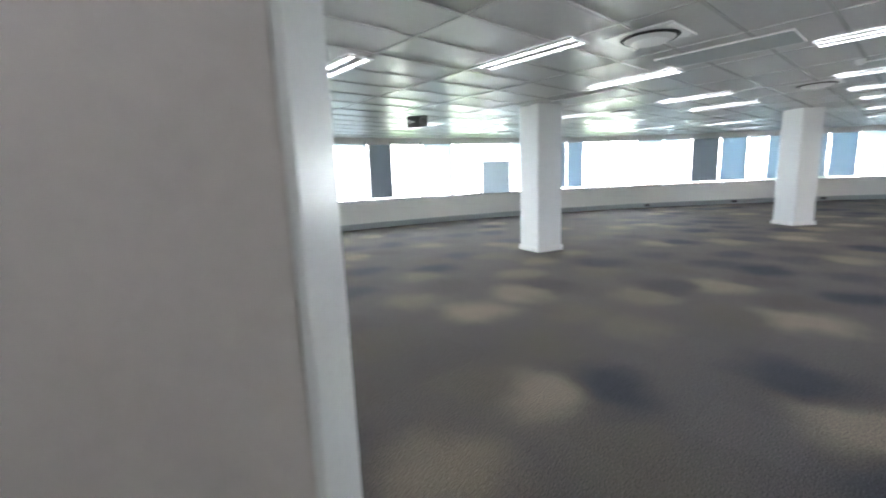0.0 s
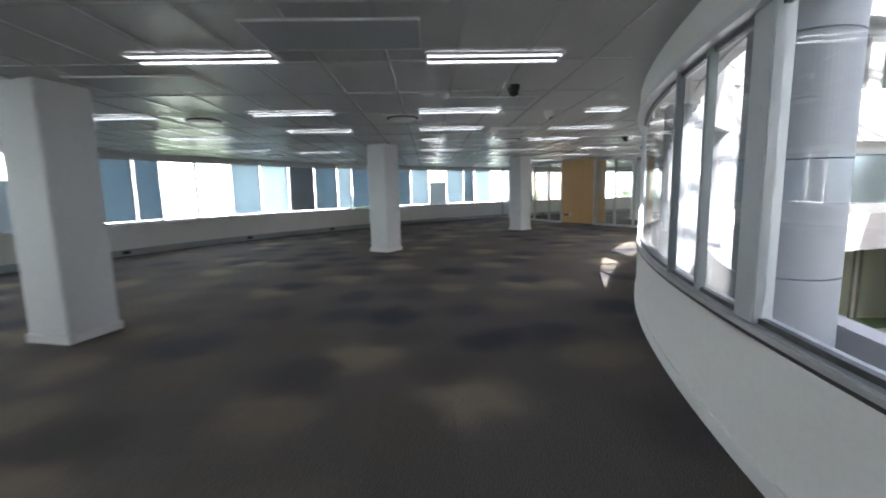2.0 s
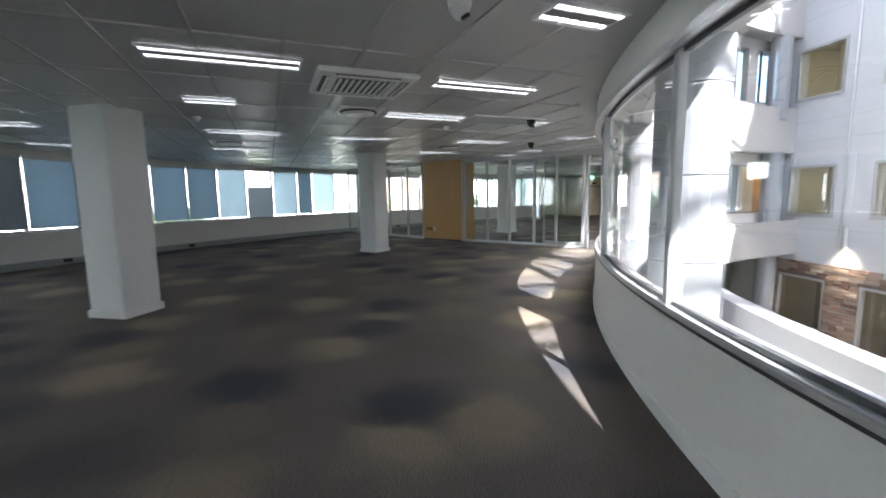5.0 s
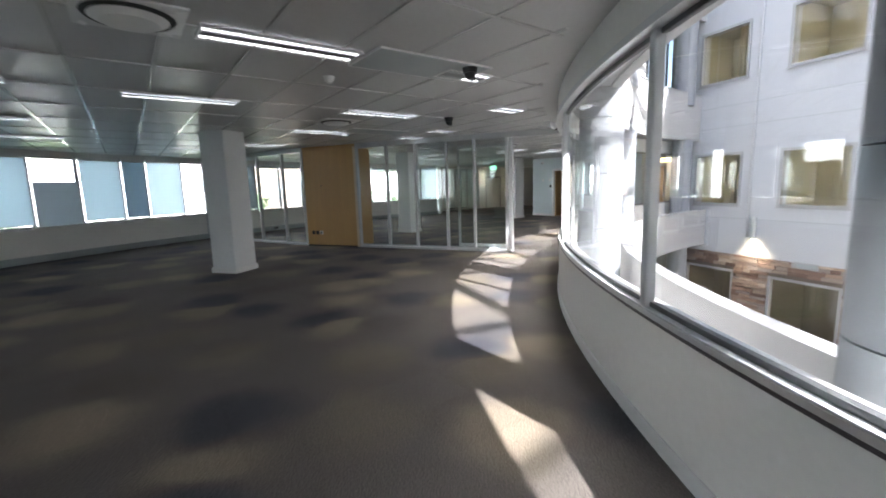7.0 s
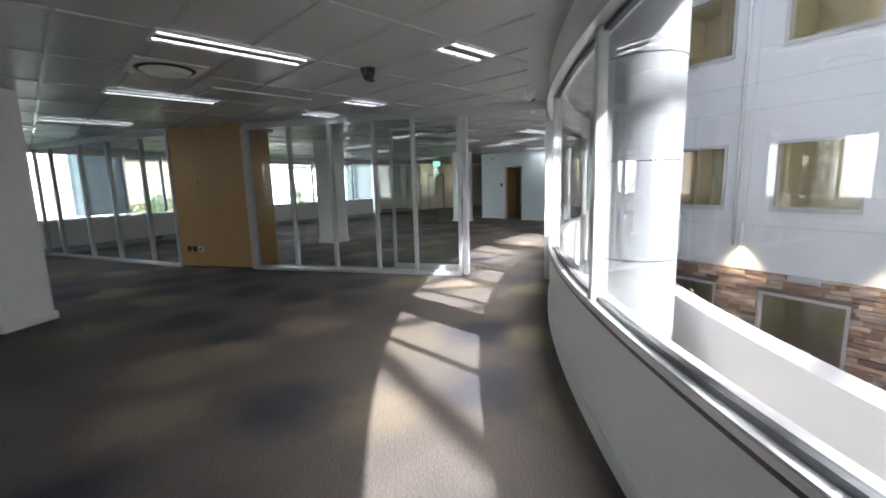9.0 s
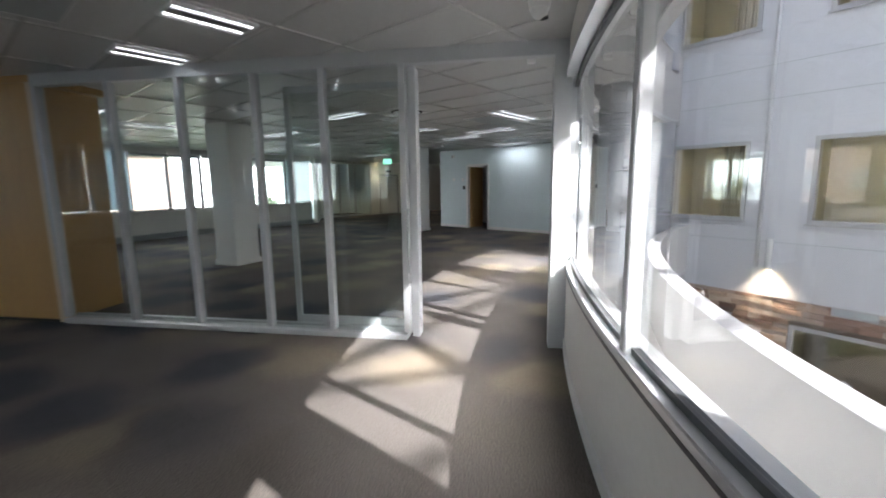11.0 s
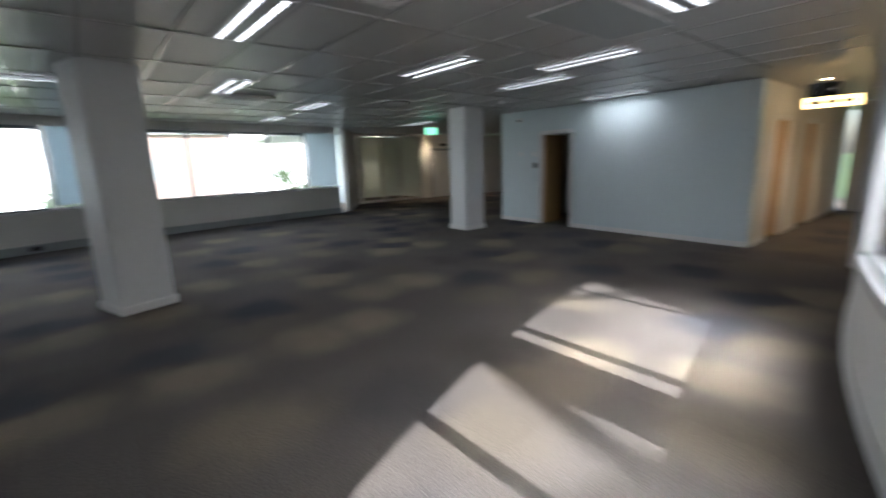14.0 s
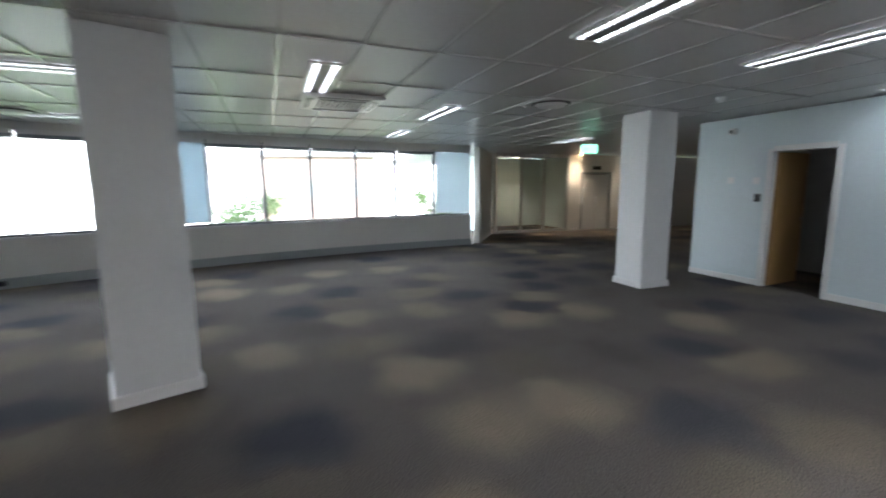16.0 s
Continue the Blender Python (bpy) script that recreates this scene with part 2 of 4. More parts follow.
# ---- shell ----
floor = structure("floor", arcs((RI - 0.1, RO + 0.1, -0.3, 0.0, 41, TH1 + 4)), CARPET, "dark grey patterned carpet tiles with soft pale blotches", "floor")
bm = boxes((0, 22, -9, 5, -0.31, -0.006), m=along((23.2, -2.2), (36, 8))[0])
structure("floor_back", bm, CARPET, "dark grey patterned carpet of the rear hall", "floor")


def ceiling():
    bm = arcs((RI, RO + 0.1, H + 0.02, H + 0.14, 41, TH1 + 4))
    box(bm, 0, 22, -9, 5, H + 0.022, H + 0.15, along((23.2, -2.2), (36, 8))[0])
    ob = structure("ceiling", bm, TILE, "off-white suspended mineral ceiling tiles", "ceiling")
    # bars of the grid, cut to the round plan
    bm = bmesh.new()
    def bar(turn, d, spacing):
        m = Matrix.Translation((CX, CY, 0)) @ Matrix.Rotation(radians(GRID + turn), 4, "Z")
        for i in range(-60, 61):
            y = i * spacing + d
            if abs(y) > 25.5:
                continue
            xo = math.sqrt(25.7 ** 2 - y * y)
            xi = math.sqrt(14.25 ** 2 - y * y) if abs(y) < 14.25 else 0
            for s in (-1, 1):
                lo, hi = sorted((s * xi, s * xo))
                a, b = m @ Vector((lo, y, 0)), m @ Vector((hi, y, 0))
                cuts = []
                for k in range(101):
                    p = a.lerp(b, k / 100)
                    th = math.degrees(math.atan2(p.y - CY, p.x - CX)) % 360
                    cuts.append(42 < th < 148)
                ks = [k for k, v in enumerate(cuts) if v]
                if len(ks) > 1:
                    l2, h2 = lo + (hi - lo) * ks[0] / 100, lo + (hi - lo) * ks[-1] / 100
                    box(bm, l2, h2, y - 0.015, y + 0.015, H + 0.010 - (0.001 if turn else 0), H + 0.022, m)

    bar(0, 0.1, 0.6)
    bar(90, 0.3, 1.2)
    part("ceiling_grid", bm, GRID_BAR, ob, "white metal ceiling grid bars")


ceiling()

# street side: parapet, sill, head and blinds
outer = structure("wall_street", arcs((RO, RO + 0.25, -0.3, SILL_O - 0.04, 46.1, TH1 + 4), (RO, RO + 0.25, HEAD_O, H + 0.2, 46.1, TH1 + 4)), PAINT, "curved white plaster parapet under the street windows", "wall")
part("trunking", arcs((RO - 0.07, RO - 0.002, 0.0, 0.16, 46.1, TH1)), SKIRT_GREY, outer, "grey skirting trunking")
part("sill", arcs((RO - 0.05, RO + 0.26, SILL_O - 0.04, SILL_O, 46.1, TH1 + 4)), SKIRT, outer, "white window sill")


def blind_material(name, color, through_light):
    """Woven roller-blind cloth that lets some daylight through."""
    m = material(name, color, 0.7, vary=0.05, scale=5)
    n, l = m.node_tree.nodes, m.node_tree.links
    out = [k for k in n if k.type == "OUTPUT_MATERIAL"][0]
    tr = n.new("ShaderNodeBsdfTranslucent")
    tr.inputs["Color"].default_value = (*color, 1)
    mix = n.new("ShaderNodeMixShader")
    mix.inputs[0].default_value = through_light
    l.new(n["Principled BSDF"].outputs[0], mix.inputs[1])
    l.new(tr.outputs[0], mix.inputs[2])
    l.new(mix.outputs[0], out.inputs["Surface"])
    return m


CLOTH_BLUE = blind_material("blind_blue_grey", (0.38, 0.47, 0.54), 0.35)
CLOTH_MID = blind_material("blind_light_blue_grey", (0.58, 0.67, 0.72), 0.5)
CLOTH_GREY = blind_material("mid_grey_sheet", (0.40, 0.44, 0.47), 0.4)
CLOTH_LIGHT = blind_material("blind_pale", (0.72, 0.80, 0.84), 0.55)
CLOTH_DARK = blind_material("blind_dark_grey", (0.25, 0.275, 0.30), 0.3)


def street_window(t0, t1, kind, n):
    th = (t0 + t1) / 2
    w = new("window_%d" % n)
    w.matrix_world = radial(RO + 0.08, th)
    half = radians((t1 - t0) / 2) * (RO + 0.08)
    z0, z1 = SILL_O, HEAD_O
    part("window_frame", boxes((-0.03, 0.03, -half + 0.004, -half + 0.04, z0, z1), (-0.03, 0.03, half - 0.04, half - 0.004, z0, z1),
                               (-0.03, 0.03, -half + 0.04, half - 0.04, z0, z0 + 0.045), (-0.03, 0.03, -half + 0.04, half - 0.04, z1 - 0.045, z1)), ALU_DARK, w, "dark metal window frame")
    g = part("pane", boxes((-0.004, 0.004, -half + 0.036, half - 0.036, z0 + 0.04, z1 - 0.04)), CLEAR, w)
    g.visible_shadow = False
    part("blind_box", boxes((-0.11, -0.04, -half + 0.02, half - 0.02, z1 - 0.075, z1 - 0.004), bevel=0.008), SKIRT, w, "white blind cassette")
    if kind:
        drop, cloth, label = kind
        zt, zb = z1 - 0.07, z1 - 0.07 - drop * (z1 - z0 - 0.16)
        if drop < 0:                # sheet over the lower part of the window
            zt, zb = z0 + 0.03 - drop * (z1 - z0), z0 + 0.03
        b = part("blind", boxes((-0.078, -0.074, -half + 0.035, half - 0.035, zb, zt)), cloth, w, label)
        part("bottom_bar", boxes((-0.086, -0.066, -half + 0.035, half - 0.035, zb - 0.018, zb)), ALU, b, "metal bottom bar")
        rodbm = bmesh.new()
        rod(rodbm, (-0.10, half - 0.05, z0 + 0.35), (-0.10, half - 0.05, z1 - 0.06), 0.003, 5)
        part("cord", rodbm, SKIRT, w, "white blind cord")
    tagged(w, "street window in dark metal frame" + (", " + kind[2] + " lowered" if kind else ", blind rolled up"), "window", kind="structure")


KB, KL, KD = (1.0, CLOTH_BLUE, "blue-grey blind"), (1.0, CLOTH_LIGHT, "pale blind"), (1.0, CLOTH_DARK, "dark grey blind")
KH, KU = (0.5, CLOTH_LIGHT, "pale blind half"), (0.04, CLOTH_DARK, "dark blind just")
# edges of the street windows as angles round the court, with the blind between each and the next
# KF is a grey sheet in place of the dark building outside
KM, KF = (1.0, CLOTH_MID, "light blue-grey blind"), (-0.62, CLOTH_GREY, "grey sheet standing in for the building outside")
EDGES = [(46.1, KL), (48.4, KU), (50.7, KU), (52.9, KU), (55.2, KU), (57.4, KU), (59.7, KM), (61.0, KU), (63.3, KU), (65.6, KU), (67.9, KD), (70.2, KL),
         (72.2, None), (73.9, KL), (76.3, KB), (77.8, KM), (80.1, KF), (82.4, KM), (84.7, KB), (86.9, KB), (89.2, KB), (91.6, KM), (93.1, KB), (95.4, KD),
         (97.8, KL), (100.2, KM), (102.5, None), (104.8, None), (107.1, KB), (108.6, KB), (111.0, KL), (113.4, KF), (115.8, None), (118.1, KM),
         (120.4, None), (122.6, KD), (124.3, KL), (126.4, None), (128.8, None), (131.2, KL), (133.5, None), (135.8, KB), (138.1, None), (139.6, None), (142.0, None), (144.3, None), (146.6, None)]
for n, ((t0, kind), (t1, _)) in enumerate(zip(EDGES, EDGES[1:])):
    street_window(t0, t1, kind, n + 1)

# court side: dado, sill, glazing
dado = structure("wall_court", arcs((RI - 0.14, RI, -0.3, SILL_I - 0.012, 41.5, TH1), (RI - 0.14, RI + 0.03, HEAD_I, H + 0.3, 41.5, TH1)), PAINT, "curved white plaster dado wall along the court", "wall")
part("skirting", arcs((RI + 0.001, RI + 0.016, 0, 0.10, 41.5, TH1)), SKIRT, dado, "white skirting board")
part("sill", arcs((RI - 0.16, RI + 0.010, SILL_I - 0.0115, SILL_I, 41.5, TH1)), ALU_WHITE, dado, "pale powder-coated sill plate")
part("head_rail", arcs((RI - 0.12, RI + 0.05, HEAD_I - 0.05, HEAD_I - 0.001, 41.5, TH1)), ALU, dado, "aluminium head rail")
part("shadow_groove", arcs((RI + 0.001, RI + 0.014, SILL_I - 0.060, SILL_I - 0.042, 41.5, TH1)), GASKET, dado, "black gasket along the dado top")
part("edge_rail", arcs((RI + 0.001, RI + 0.012, SILL_I - 0.0415, SILL_I - 0.012, 41.5, TH1)), ALU, dado, "brushed grey edge rail")
# (angle, half-width, dark)
MULLIONS = [(42.0, 0.06, 0), (48.2, 0.045, 0), (54.1, 0.03, 0), (59.9, 0.045, 0), (62.7, 0.02, 1), (66.4, 0.045, 0), (71.0, 0.06, 0), (80.3, 0.03, 0), (88.2, 0.035, 0), (99.3, 0.035, 0), (108.2, 0.035, 0), (119.9, 0.02, 1), (122.5, 0.02, 1), (125.1, 0.09, 0), (137.0, 0.06, 0)]
for i, (th, hw, dark) in enumerate(MULLIONS):
    part("mullion", boxes((-0.10 if hw > 0.07 else -0.065, 0.0, -hw, hw, SILL_I, HEAD_I - 0.05), m=radial(RI, th), bevel=0.006), SKIRT_GREY if dark else ALU_WHITE, dado, "grey slim mullion" if dark else "")
    if i + 1 < len(MULLIONS):
        t2, hw2, _ = MULLIONS[i + 1]
        a, b = th + math.degrees(hw / RI), t2 - math.degrees(hw2 / RI)
        w = new("court_window_%d" % (i + 1))
        g = part("pane", arcs((RI - 0.055, RI - 0.047, SILL_I, HEAD_I - 0.05, a, b)), CLEAR, w)
        g.visible_shadow = False
        part("window_frame", arcs((RI - 0.07, RI - 0.03, SILL_I + 0.001, SILL_I + 0.03, a, b), (RI - 0.07, RI - 0.03, HEAD_I - 0.08, HEAD_I - 0.051, a, b)), ALU_DARK, w, "dark glazing bead")
        tagged(w, "large curved clear glass pane over the court", "window", kind="structure")

# end walls
# out of view, added to keep court light off the entry wall
structure("wall_entry_blocker", arcs((RI - 0.15, RI + 0.001, 0.0, H + 0.3, 137.3, TH1 + 2)), PAINT, "unseen solid white wall added to darken the entry", "wall")
# wall paint made darker and browner: the entry's shade is in this colour
ENTRY_PAINT_SHADED = material("entry_wall_paint_shaded", (0.66, 0.60, 0.565), 0.6, vary=0.04, scale=3, bump=0.05, bump_scale=180)
wall("wall_entry", (-4.0, -0.70), (0.0, -0.70), 0.19, mat=ENTRY_PAINT_SHADED, label="near wall ending at the entrance, shade in its grey-beige colour", skirt=False).matrix_world = Matrix.Translation((0, -0.185, 0))
structure("entry_trim", boxes((0.001, 0.02, -0.885, -0.695, 0.0, H), bevel=0.004), SKIRT, "white painted edge trim of the entrance wall", "trim")
wall("wall_west", pol(RO, TH1), pol(RI - 0.5, TH1), 0.15, label="plain white end wall")


def office_column(th, r=20.35):
    c = new("column")
    c.matrix_world = radial(r, th)
    s = 0.27
    part("shaft", boxes((-s, s, -s, s, 0.0, H + 0.02), bevel=0.012), COLUMN_PAINT, c)
    part("skirting", boxes((-s - 0.022, s + 0.022, -s - 0.022, s + 0.022, 0.001, 0.095), bevel=0.006), SKIRT, c, "white skirting round the foot")
    return tagged(c, "square white plastered column with skirting", "column", "office columns")


for x, y in ((1.5, 6.6), (7.75, 9.1), (14.25, 9.45), (20.95, 7.6), (26.3, 4.05)):
    office_column(math.degrees(math.atan2(y - CY, x - CX)), math.hypot(x - CX, y - CY))

# ---- glazed partition across the floor ----
PA, PB = Vector((16.10, 2.79)), Vector((17.35, 8.03))        # court post to timber panel
PC, PD = Vector((17.72, 9.66)), Vector((19.62, 14.20))       # timber panel to street wall


def glazed_partition(name, a, b, posts, deep, label):
    m, length = along(a, b)
    p = new(name)
    p.matrix_world = m
    lo = posts[0]
    part("base_track", boxes((lo, length, -deep, 0.05, 0.0, 0.05), (lo, length, -deep * 0.55, -deep * 0.45, 0.05, 0.075), bevel=0.004), ALU_WHITE, p, "white floor track")
    part("head_track", boxes((0.0, length, -0.05, 0.05, H - 0.10, H + 0.02), bevel=0.004), ALU_WHITE, p, "white head track")
    for x in posts:
        part("post", boxes((x - 0.028, x + 0.028, -0.045, 0.045, 0.07, H - 0.10), bevel=0.004), ALU_WHITE, p)
    for x0, x1 in zip(posts, posts[1:]):
        g = part("pane", boxes((x0 + 0.026, x1 - 0.026, -0.005, 0.005, 0.065, H - 0.095)), GREEN, p)
        g.visible_shadow = False
    tagged(p, label, "partition", kind="structure")
    return p


p1 = glazed_partition("glass_partition_1", PA, PB, [1.50, 2.25, 2.92, 3.72, 4.50, 5.36], 0.22, "full-height glass partition in slim white frames")
p2 = glazed_partition("glass_partition_2", PC, PD, [0.03, 0.87, 1.98, 3.02, 4.20, 4.90], 0.06, "glass partition in slim white frames by windows")
# wide jamb with a long pull handle, and the sliding leaf parked beside it
part("jamb", boxes((1.40, 1.472, -0.20, -0.06, 0.0, H - 0.10), bevel=0.006), ALU_WHITE, p1, "broad white jamb at the opening")
part("court_jamb", boxes((0.06, 0.20, -0.09, 0.07, 0.0, H - 0.10), bevel=0.006), ALU_WHITE, p1, "white jamb beside the court wall")
leaf = part("sliding_leaf", boxes((1.49, 1.54, -0.17, -0.13, 0.08, 2.40), (2.66, 2.71, -0.17, -0.13, 0.08, 2.40), (1.54, 2.66, -0.17, -0.13, 2.34, 2.40), (1.54, 2.66, -0.17, -0.13, 0.08, 0.15)), ALU_WHITE, p1, "open sliding door leaf")
g = part("leaf_pane", boxes((1.535, 2.665, -0.154, -0.146, 0.145, 2.345)), GREEN, leaf)
g.visible_shadow = False
bm = bmesh.new()
rod(bm, (1.455, 0.095, 0.66), (1.455, 0.095, 1.25), 0.012, 12)
for z in (0.70, 1.20):
    rod(bm, (1.455, 0.095, z), (1.455, 0.03, z), 0.008, 8)
part("pull_handle", bm, SKIRT_GREY, p1, "long steel pull handle", smooth=True)
bm = boxes((0.35, 0.42, -0.10, -0.051, H - 0.13, H - 0.09), bevel=0.006)
part("door_contact", bm, SKIRT, p1, "small white door contact")


SKIRT_BEIGE = material("beige_trim", (0.62, 0.52, 0.38), 0.45, vary=0.05)


def timber_panel():
    m, length = along(PC, PB)
    c = new("timber_cabinet")
    c.matrix_world = m
    # y runs away from the first room
    part("back_panel", boxes((0.02, length - 0.02, 0.012, 0.05, 0.0, H - 0.06)), WOOD, c)
    for x0, x1 in ((0.02, 0.16), (length - 0.25, length - 0.092)):
        part("side_panel", boxes((x0, x1, 0.051, 0.78, 0.0, H - 0.06), bevel=0.004), WOOD, c, "honey veneer upright of the niche")
    part("seat", boxes((0.161, length - 0.251, 0.051, 0.78, 0.0, 0.26), bevel=0.006), WOOD, c, "low veneer seat in the niche")
    part("lintel", boxes((0.161, length - 0.251, 0.051, 0.78, H - 0.35, H - 0.06)), WOOD, c, "veneer lintel over the niche")
    part("front_panel", boxes((0.0, length, -0.012, 0.010, 0.03, H - 0.05), bevel=0.004), WOOD, c, "honey-coloured veneer panel")
    part("plinth", boxes((0.01, length - 0.01, -0.016, 0.012, 0.0, 0.028)), DARK, c, "dark recessed plinth")
    part("top_trim", boxes((-0.01, length + 0.01, -0.02, 0.80, H - 0.05, H + 0.02)), WOOD, c, "darker veneer head trim")
    part("side_trim", boxes((length - 0.09, length + 0.002, -0.02, 0.10, 0.0, H - 0.05), bevel=0.004), SKIRT_BEIGE, c, "pale beige side trim")
    lock = bmesh.new()
    cyl(lock, 0.016, 0, 0.012, pose(length * 0.33, -0.013, 1.60, 90, 0, 0), 12)
    part("lock", lock, BLACK, c, "small black lock")
    for k in range(3):
        x = 0.20 + k * 0.13
        s = part("socket_plate", boxes((x - 0.05, x + 0.05, -0.022, -0.0125, 0.31, 0.41), bevel=0.004), BLACK if k < 2 else SKIRT, c, "black socket plate" if k < 2 else "white socket plate")
        part("socket_face", boxes((x - 0.022, x + 0.022, -0.025, -0.0222, 0.33, 0.39)), DARK, s, "dark socket face")
    tagged(c, "honey veneer storage panel with sockets between glass screens", "cabinet", kind="")


timber_panel()

# ---- rear hall ----
CA, CB = Vector((23.85, -0.56)), Vector((27.70, 3.22))
back = wall("wall_core", CB, CA, 0.12, holes=[(1.22, 2.05, 0.0, 2.07)], mat=PAINT_BLUE, label="pale blue-white plaster wall with a timber door")
DEEP = Vector((0.70, -0.714))
wall("wall_core_end", CB + DEEP * 6.5, CB + DEEP * 0.125, 0.12, mat=PAINT, label="white return wall of the core")
wall("wall_corridor", CA + DEEP * 0.125, CA + DEEP * 6.5, 0.12, holes=[(0.7, 1.55, 0.0, 2.05), (2.6, 3.45, 0.0, 2.05)], mat=PAINT, label="corridor wall with red-brown doors")
wall("wall_corridor_court", Vector((22.55, -1.25)) + DEEP * 6.5, Vector((22.55, -1.25)), 0.12, mat=PAINT, label="white corridor wall")
wall("wall_corridor_end", CA + DEEP * 6.4 + Vector((-0.1, -0.1)), Vector((22.55, -1.25)) + DEEP * 6.4, 0.12, mat=PAINT, label="white corridor end wall")
FA, FB = Vector((32.40, 8.35)), Vector((35.50, 4.95))
FD = (FB - FA).normalized()
far = wall("wall_rear", FA, FA + FD * 9.5, 0.12, holes=[(0.05, 2.80, 0.0, 2.5), (3.30, 4.55, 0.0, 2.02)], mat=PAINT, label="white rear wall with glazed office and double door")
wall("wall_rear_return", (30.02, 8.05), (32.40, 8.45), 0.15, mat=PAINT, label="white wall beside the last window")
wall("wall_rear_side", FA + FD * 9.5, CB + DEEP * 6.5, 0.12, mat=PAINT, label="white rear side wall")
FN = Vector((-FD.y, FD.x))
wall("wall_room_back", FA + FN * 2.4 - FD * 0.6, FA + FN * 2.4 + FD * 6.0, 0.12, mat=PAINT_BLUE, label="pale back wall of the glazed office", skirt=False)
wall("wall_room_side", FA + FN * 0.125 - FD * 0.15, FA + FN * 2.4 - FD * 0.15, 0.12, mat=PAINT_BLUE, label="pale side wall of the glazed office", skirt=False)
wall("wall_room_end", FA + FN * 0.125 + FD * 3.2, FA + FN * 2.4 + FD * 3.2, 0.1, mat=PAINT_BLUE, label="pale end wall of the glazed office", skirt=False)

m, _ = along(FA, FB)
gp = new("office_screen")
gp.matrix_world = m
for x in (0.08, 1.0, 1.85, 2.77):
    part("post", boxes((x - 0.03, x + 0.03, 0.02, 0.09, 0.0, 2.5), bevel=0.004), ALU_WHITE, gp)
part("base_track", boxes((0.11, 2.74, 0.02, 0.09, 0.0, 0.08)), ALU_WHITE, gp)
for a, b in ((0.11, 0.97), (1.03, 1.82), (1.88, 2.74)):
    part("pane", boxes((a, b, 0.05, 0.06, 0.08, 2.49)), GREEN, gp).visible_shadow = False
tagged(gp, "glass office front in white frames on carpet", "partition", kind="structure")


def double_door():
    d = new("double_door")
    d.matrix_world = m
    part("frame", boxes((3.30, 3.36, -0.02, 0.12, 0.0, 2.02), (4.49, 4.55, -0.02, 0.12, 0.0, 2.02), (3.36, 4.49, -0.02, 0.12, 1.96, 2.02)), SKIRT_GREY, d, "grey metal frame")
    for x0, x1, hx in ((3.365, 3.92, 3.86), (3.926, 4.485, 3.985)):
        l = part("leaf", boxes((x0, x1, 0.03, 0.075, 0.008, 1.955), bevel=0.003), COLUMN_PAINT, d, "white door leaf")
        part("push_handle", boxes((hx - 0.015, hx + 0.015, -0.01, 0.03, 0.85, 1.15), bevel=0.004), ALU, l, "steel handle")
    part("closer", boxes((3.5, 4.35, -0.03, 0.03, 1.93, 1.955)), ALU_DARK, d, "dark door closer rail")
    part("exit_plate", boxes((3.75, 4.10, -0.012, -0.002, 2.10, 2.22), bevel=0.003), BLACK, d, "dark exit plate over the door")
    tagged(d, "closed white double fire door in grey frame", "door")


double_door()


def timber_door(parent_m, x0, x1, open_deg, label, name="timber_door"):
    d = new(name)
    d.matrix_world = parent_m
    part("frame", boxes((x0 - 0.05, x0 + 0.02, -0.018, 0.135, 0.0, 2.07), (x1 - 0.02, x1 + 0.05, -0.018, 0.135, 0.0, 2.07), (x0 + 0.02, x1 - 0.02, -0.018, 0.135, 2.03, 2.11)), SKIRT, d, "white door frame")
    w = x1 - x0 - 0.05
    lm = Matrix.Translation((x0 + 0.025, 0.09, 0)) @ Matrix.Rotation(radians(open_deg), 4, "Z")
    l = part("leaf", boxes((0, w, -0.04, 0.0, 0.01, 2.025), bevel=0.003, m=lm), WOOD, d, "oak veneer door leaf")
    bm = bmesh.new()
    rod(bm, lm @ Vector((w - 0.06, -0.095, 1.02)), lm @ Vector((w - 0.06, -0.04, 1.02)), 0.009, 10)
    rod(bm, lm @ Vector((w - 0.06, -0.09, 1.02)), lm @ Vector((w - 0.18, -0.09, 1.02)), 0.009, 10)
    part("lever_handle", bm, ALU, l, "steel lever handle", smooth=True)
    return tagged(d, label, "door")


mc, _ = along(CB, CA)
timber_door(mc, 1.22, 2.05, 95, "oak door standing ajar in a white frame")
mk, _ = along(CA + DEEP * 0.125, CA + DEEP * 6.5)
timber_door(mk, 0.7, 1.55, 0, "closed red-brown timber door in corridor")
timber_door(mk, 2.6, 3.45, 0, "closed red-brown timber door in corridor")
wall("wall_lobby_back", CB + DEEP * 1.9, CA + DEEP * 1.9 + Vector((0.2, 0.2)), 0.1, mat=PAINT, label="wall behind the oak door", skirt=False)


def wall_plate(m, x, z, w, h, mat, label, name):
    ob = mesh_object(name, boxes((x - w / 2, x + w / 2, -0.016, -0.001, z - h / 2, z + h / 2), bevel=0.004), mat)
    ob.matrix_world = m
    part("rocker", boxes((x - w * 0.22, x + w * 0.22, -0.021, -0.0163, z - h * 0.3, z + h * 0.3), bevel=0.002), SKIRT if mat is not BLACK else DARK, ob)
    return tagged(ob, label, "switch")


wall_plate(mc, 0.63, 1.62, 0.10, 0.10, SKIRT, "white light switch plate on blue wall", "light_switch")
wall_plate(mc, 1.03, 1.61, 0.10, 0.10, SKIRT, "white light switch plate on blue wall", "light_switch")
wall_plate(mc, 1.07, 1.35, 0.10, 0.12, BLACK, "black access reader beside the oak door", "access_reader")
ob = mesh_object("wall_sensor", boxes((0.55, 0.67, -0.07, -0.001, 2.34, 2.44), bevel=0.015), SKIRT)
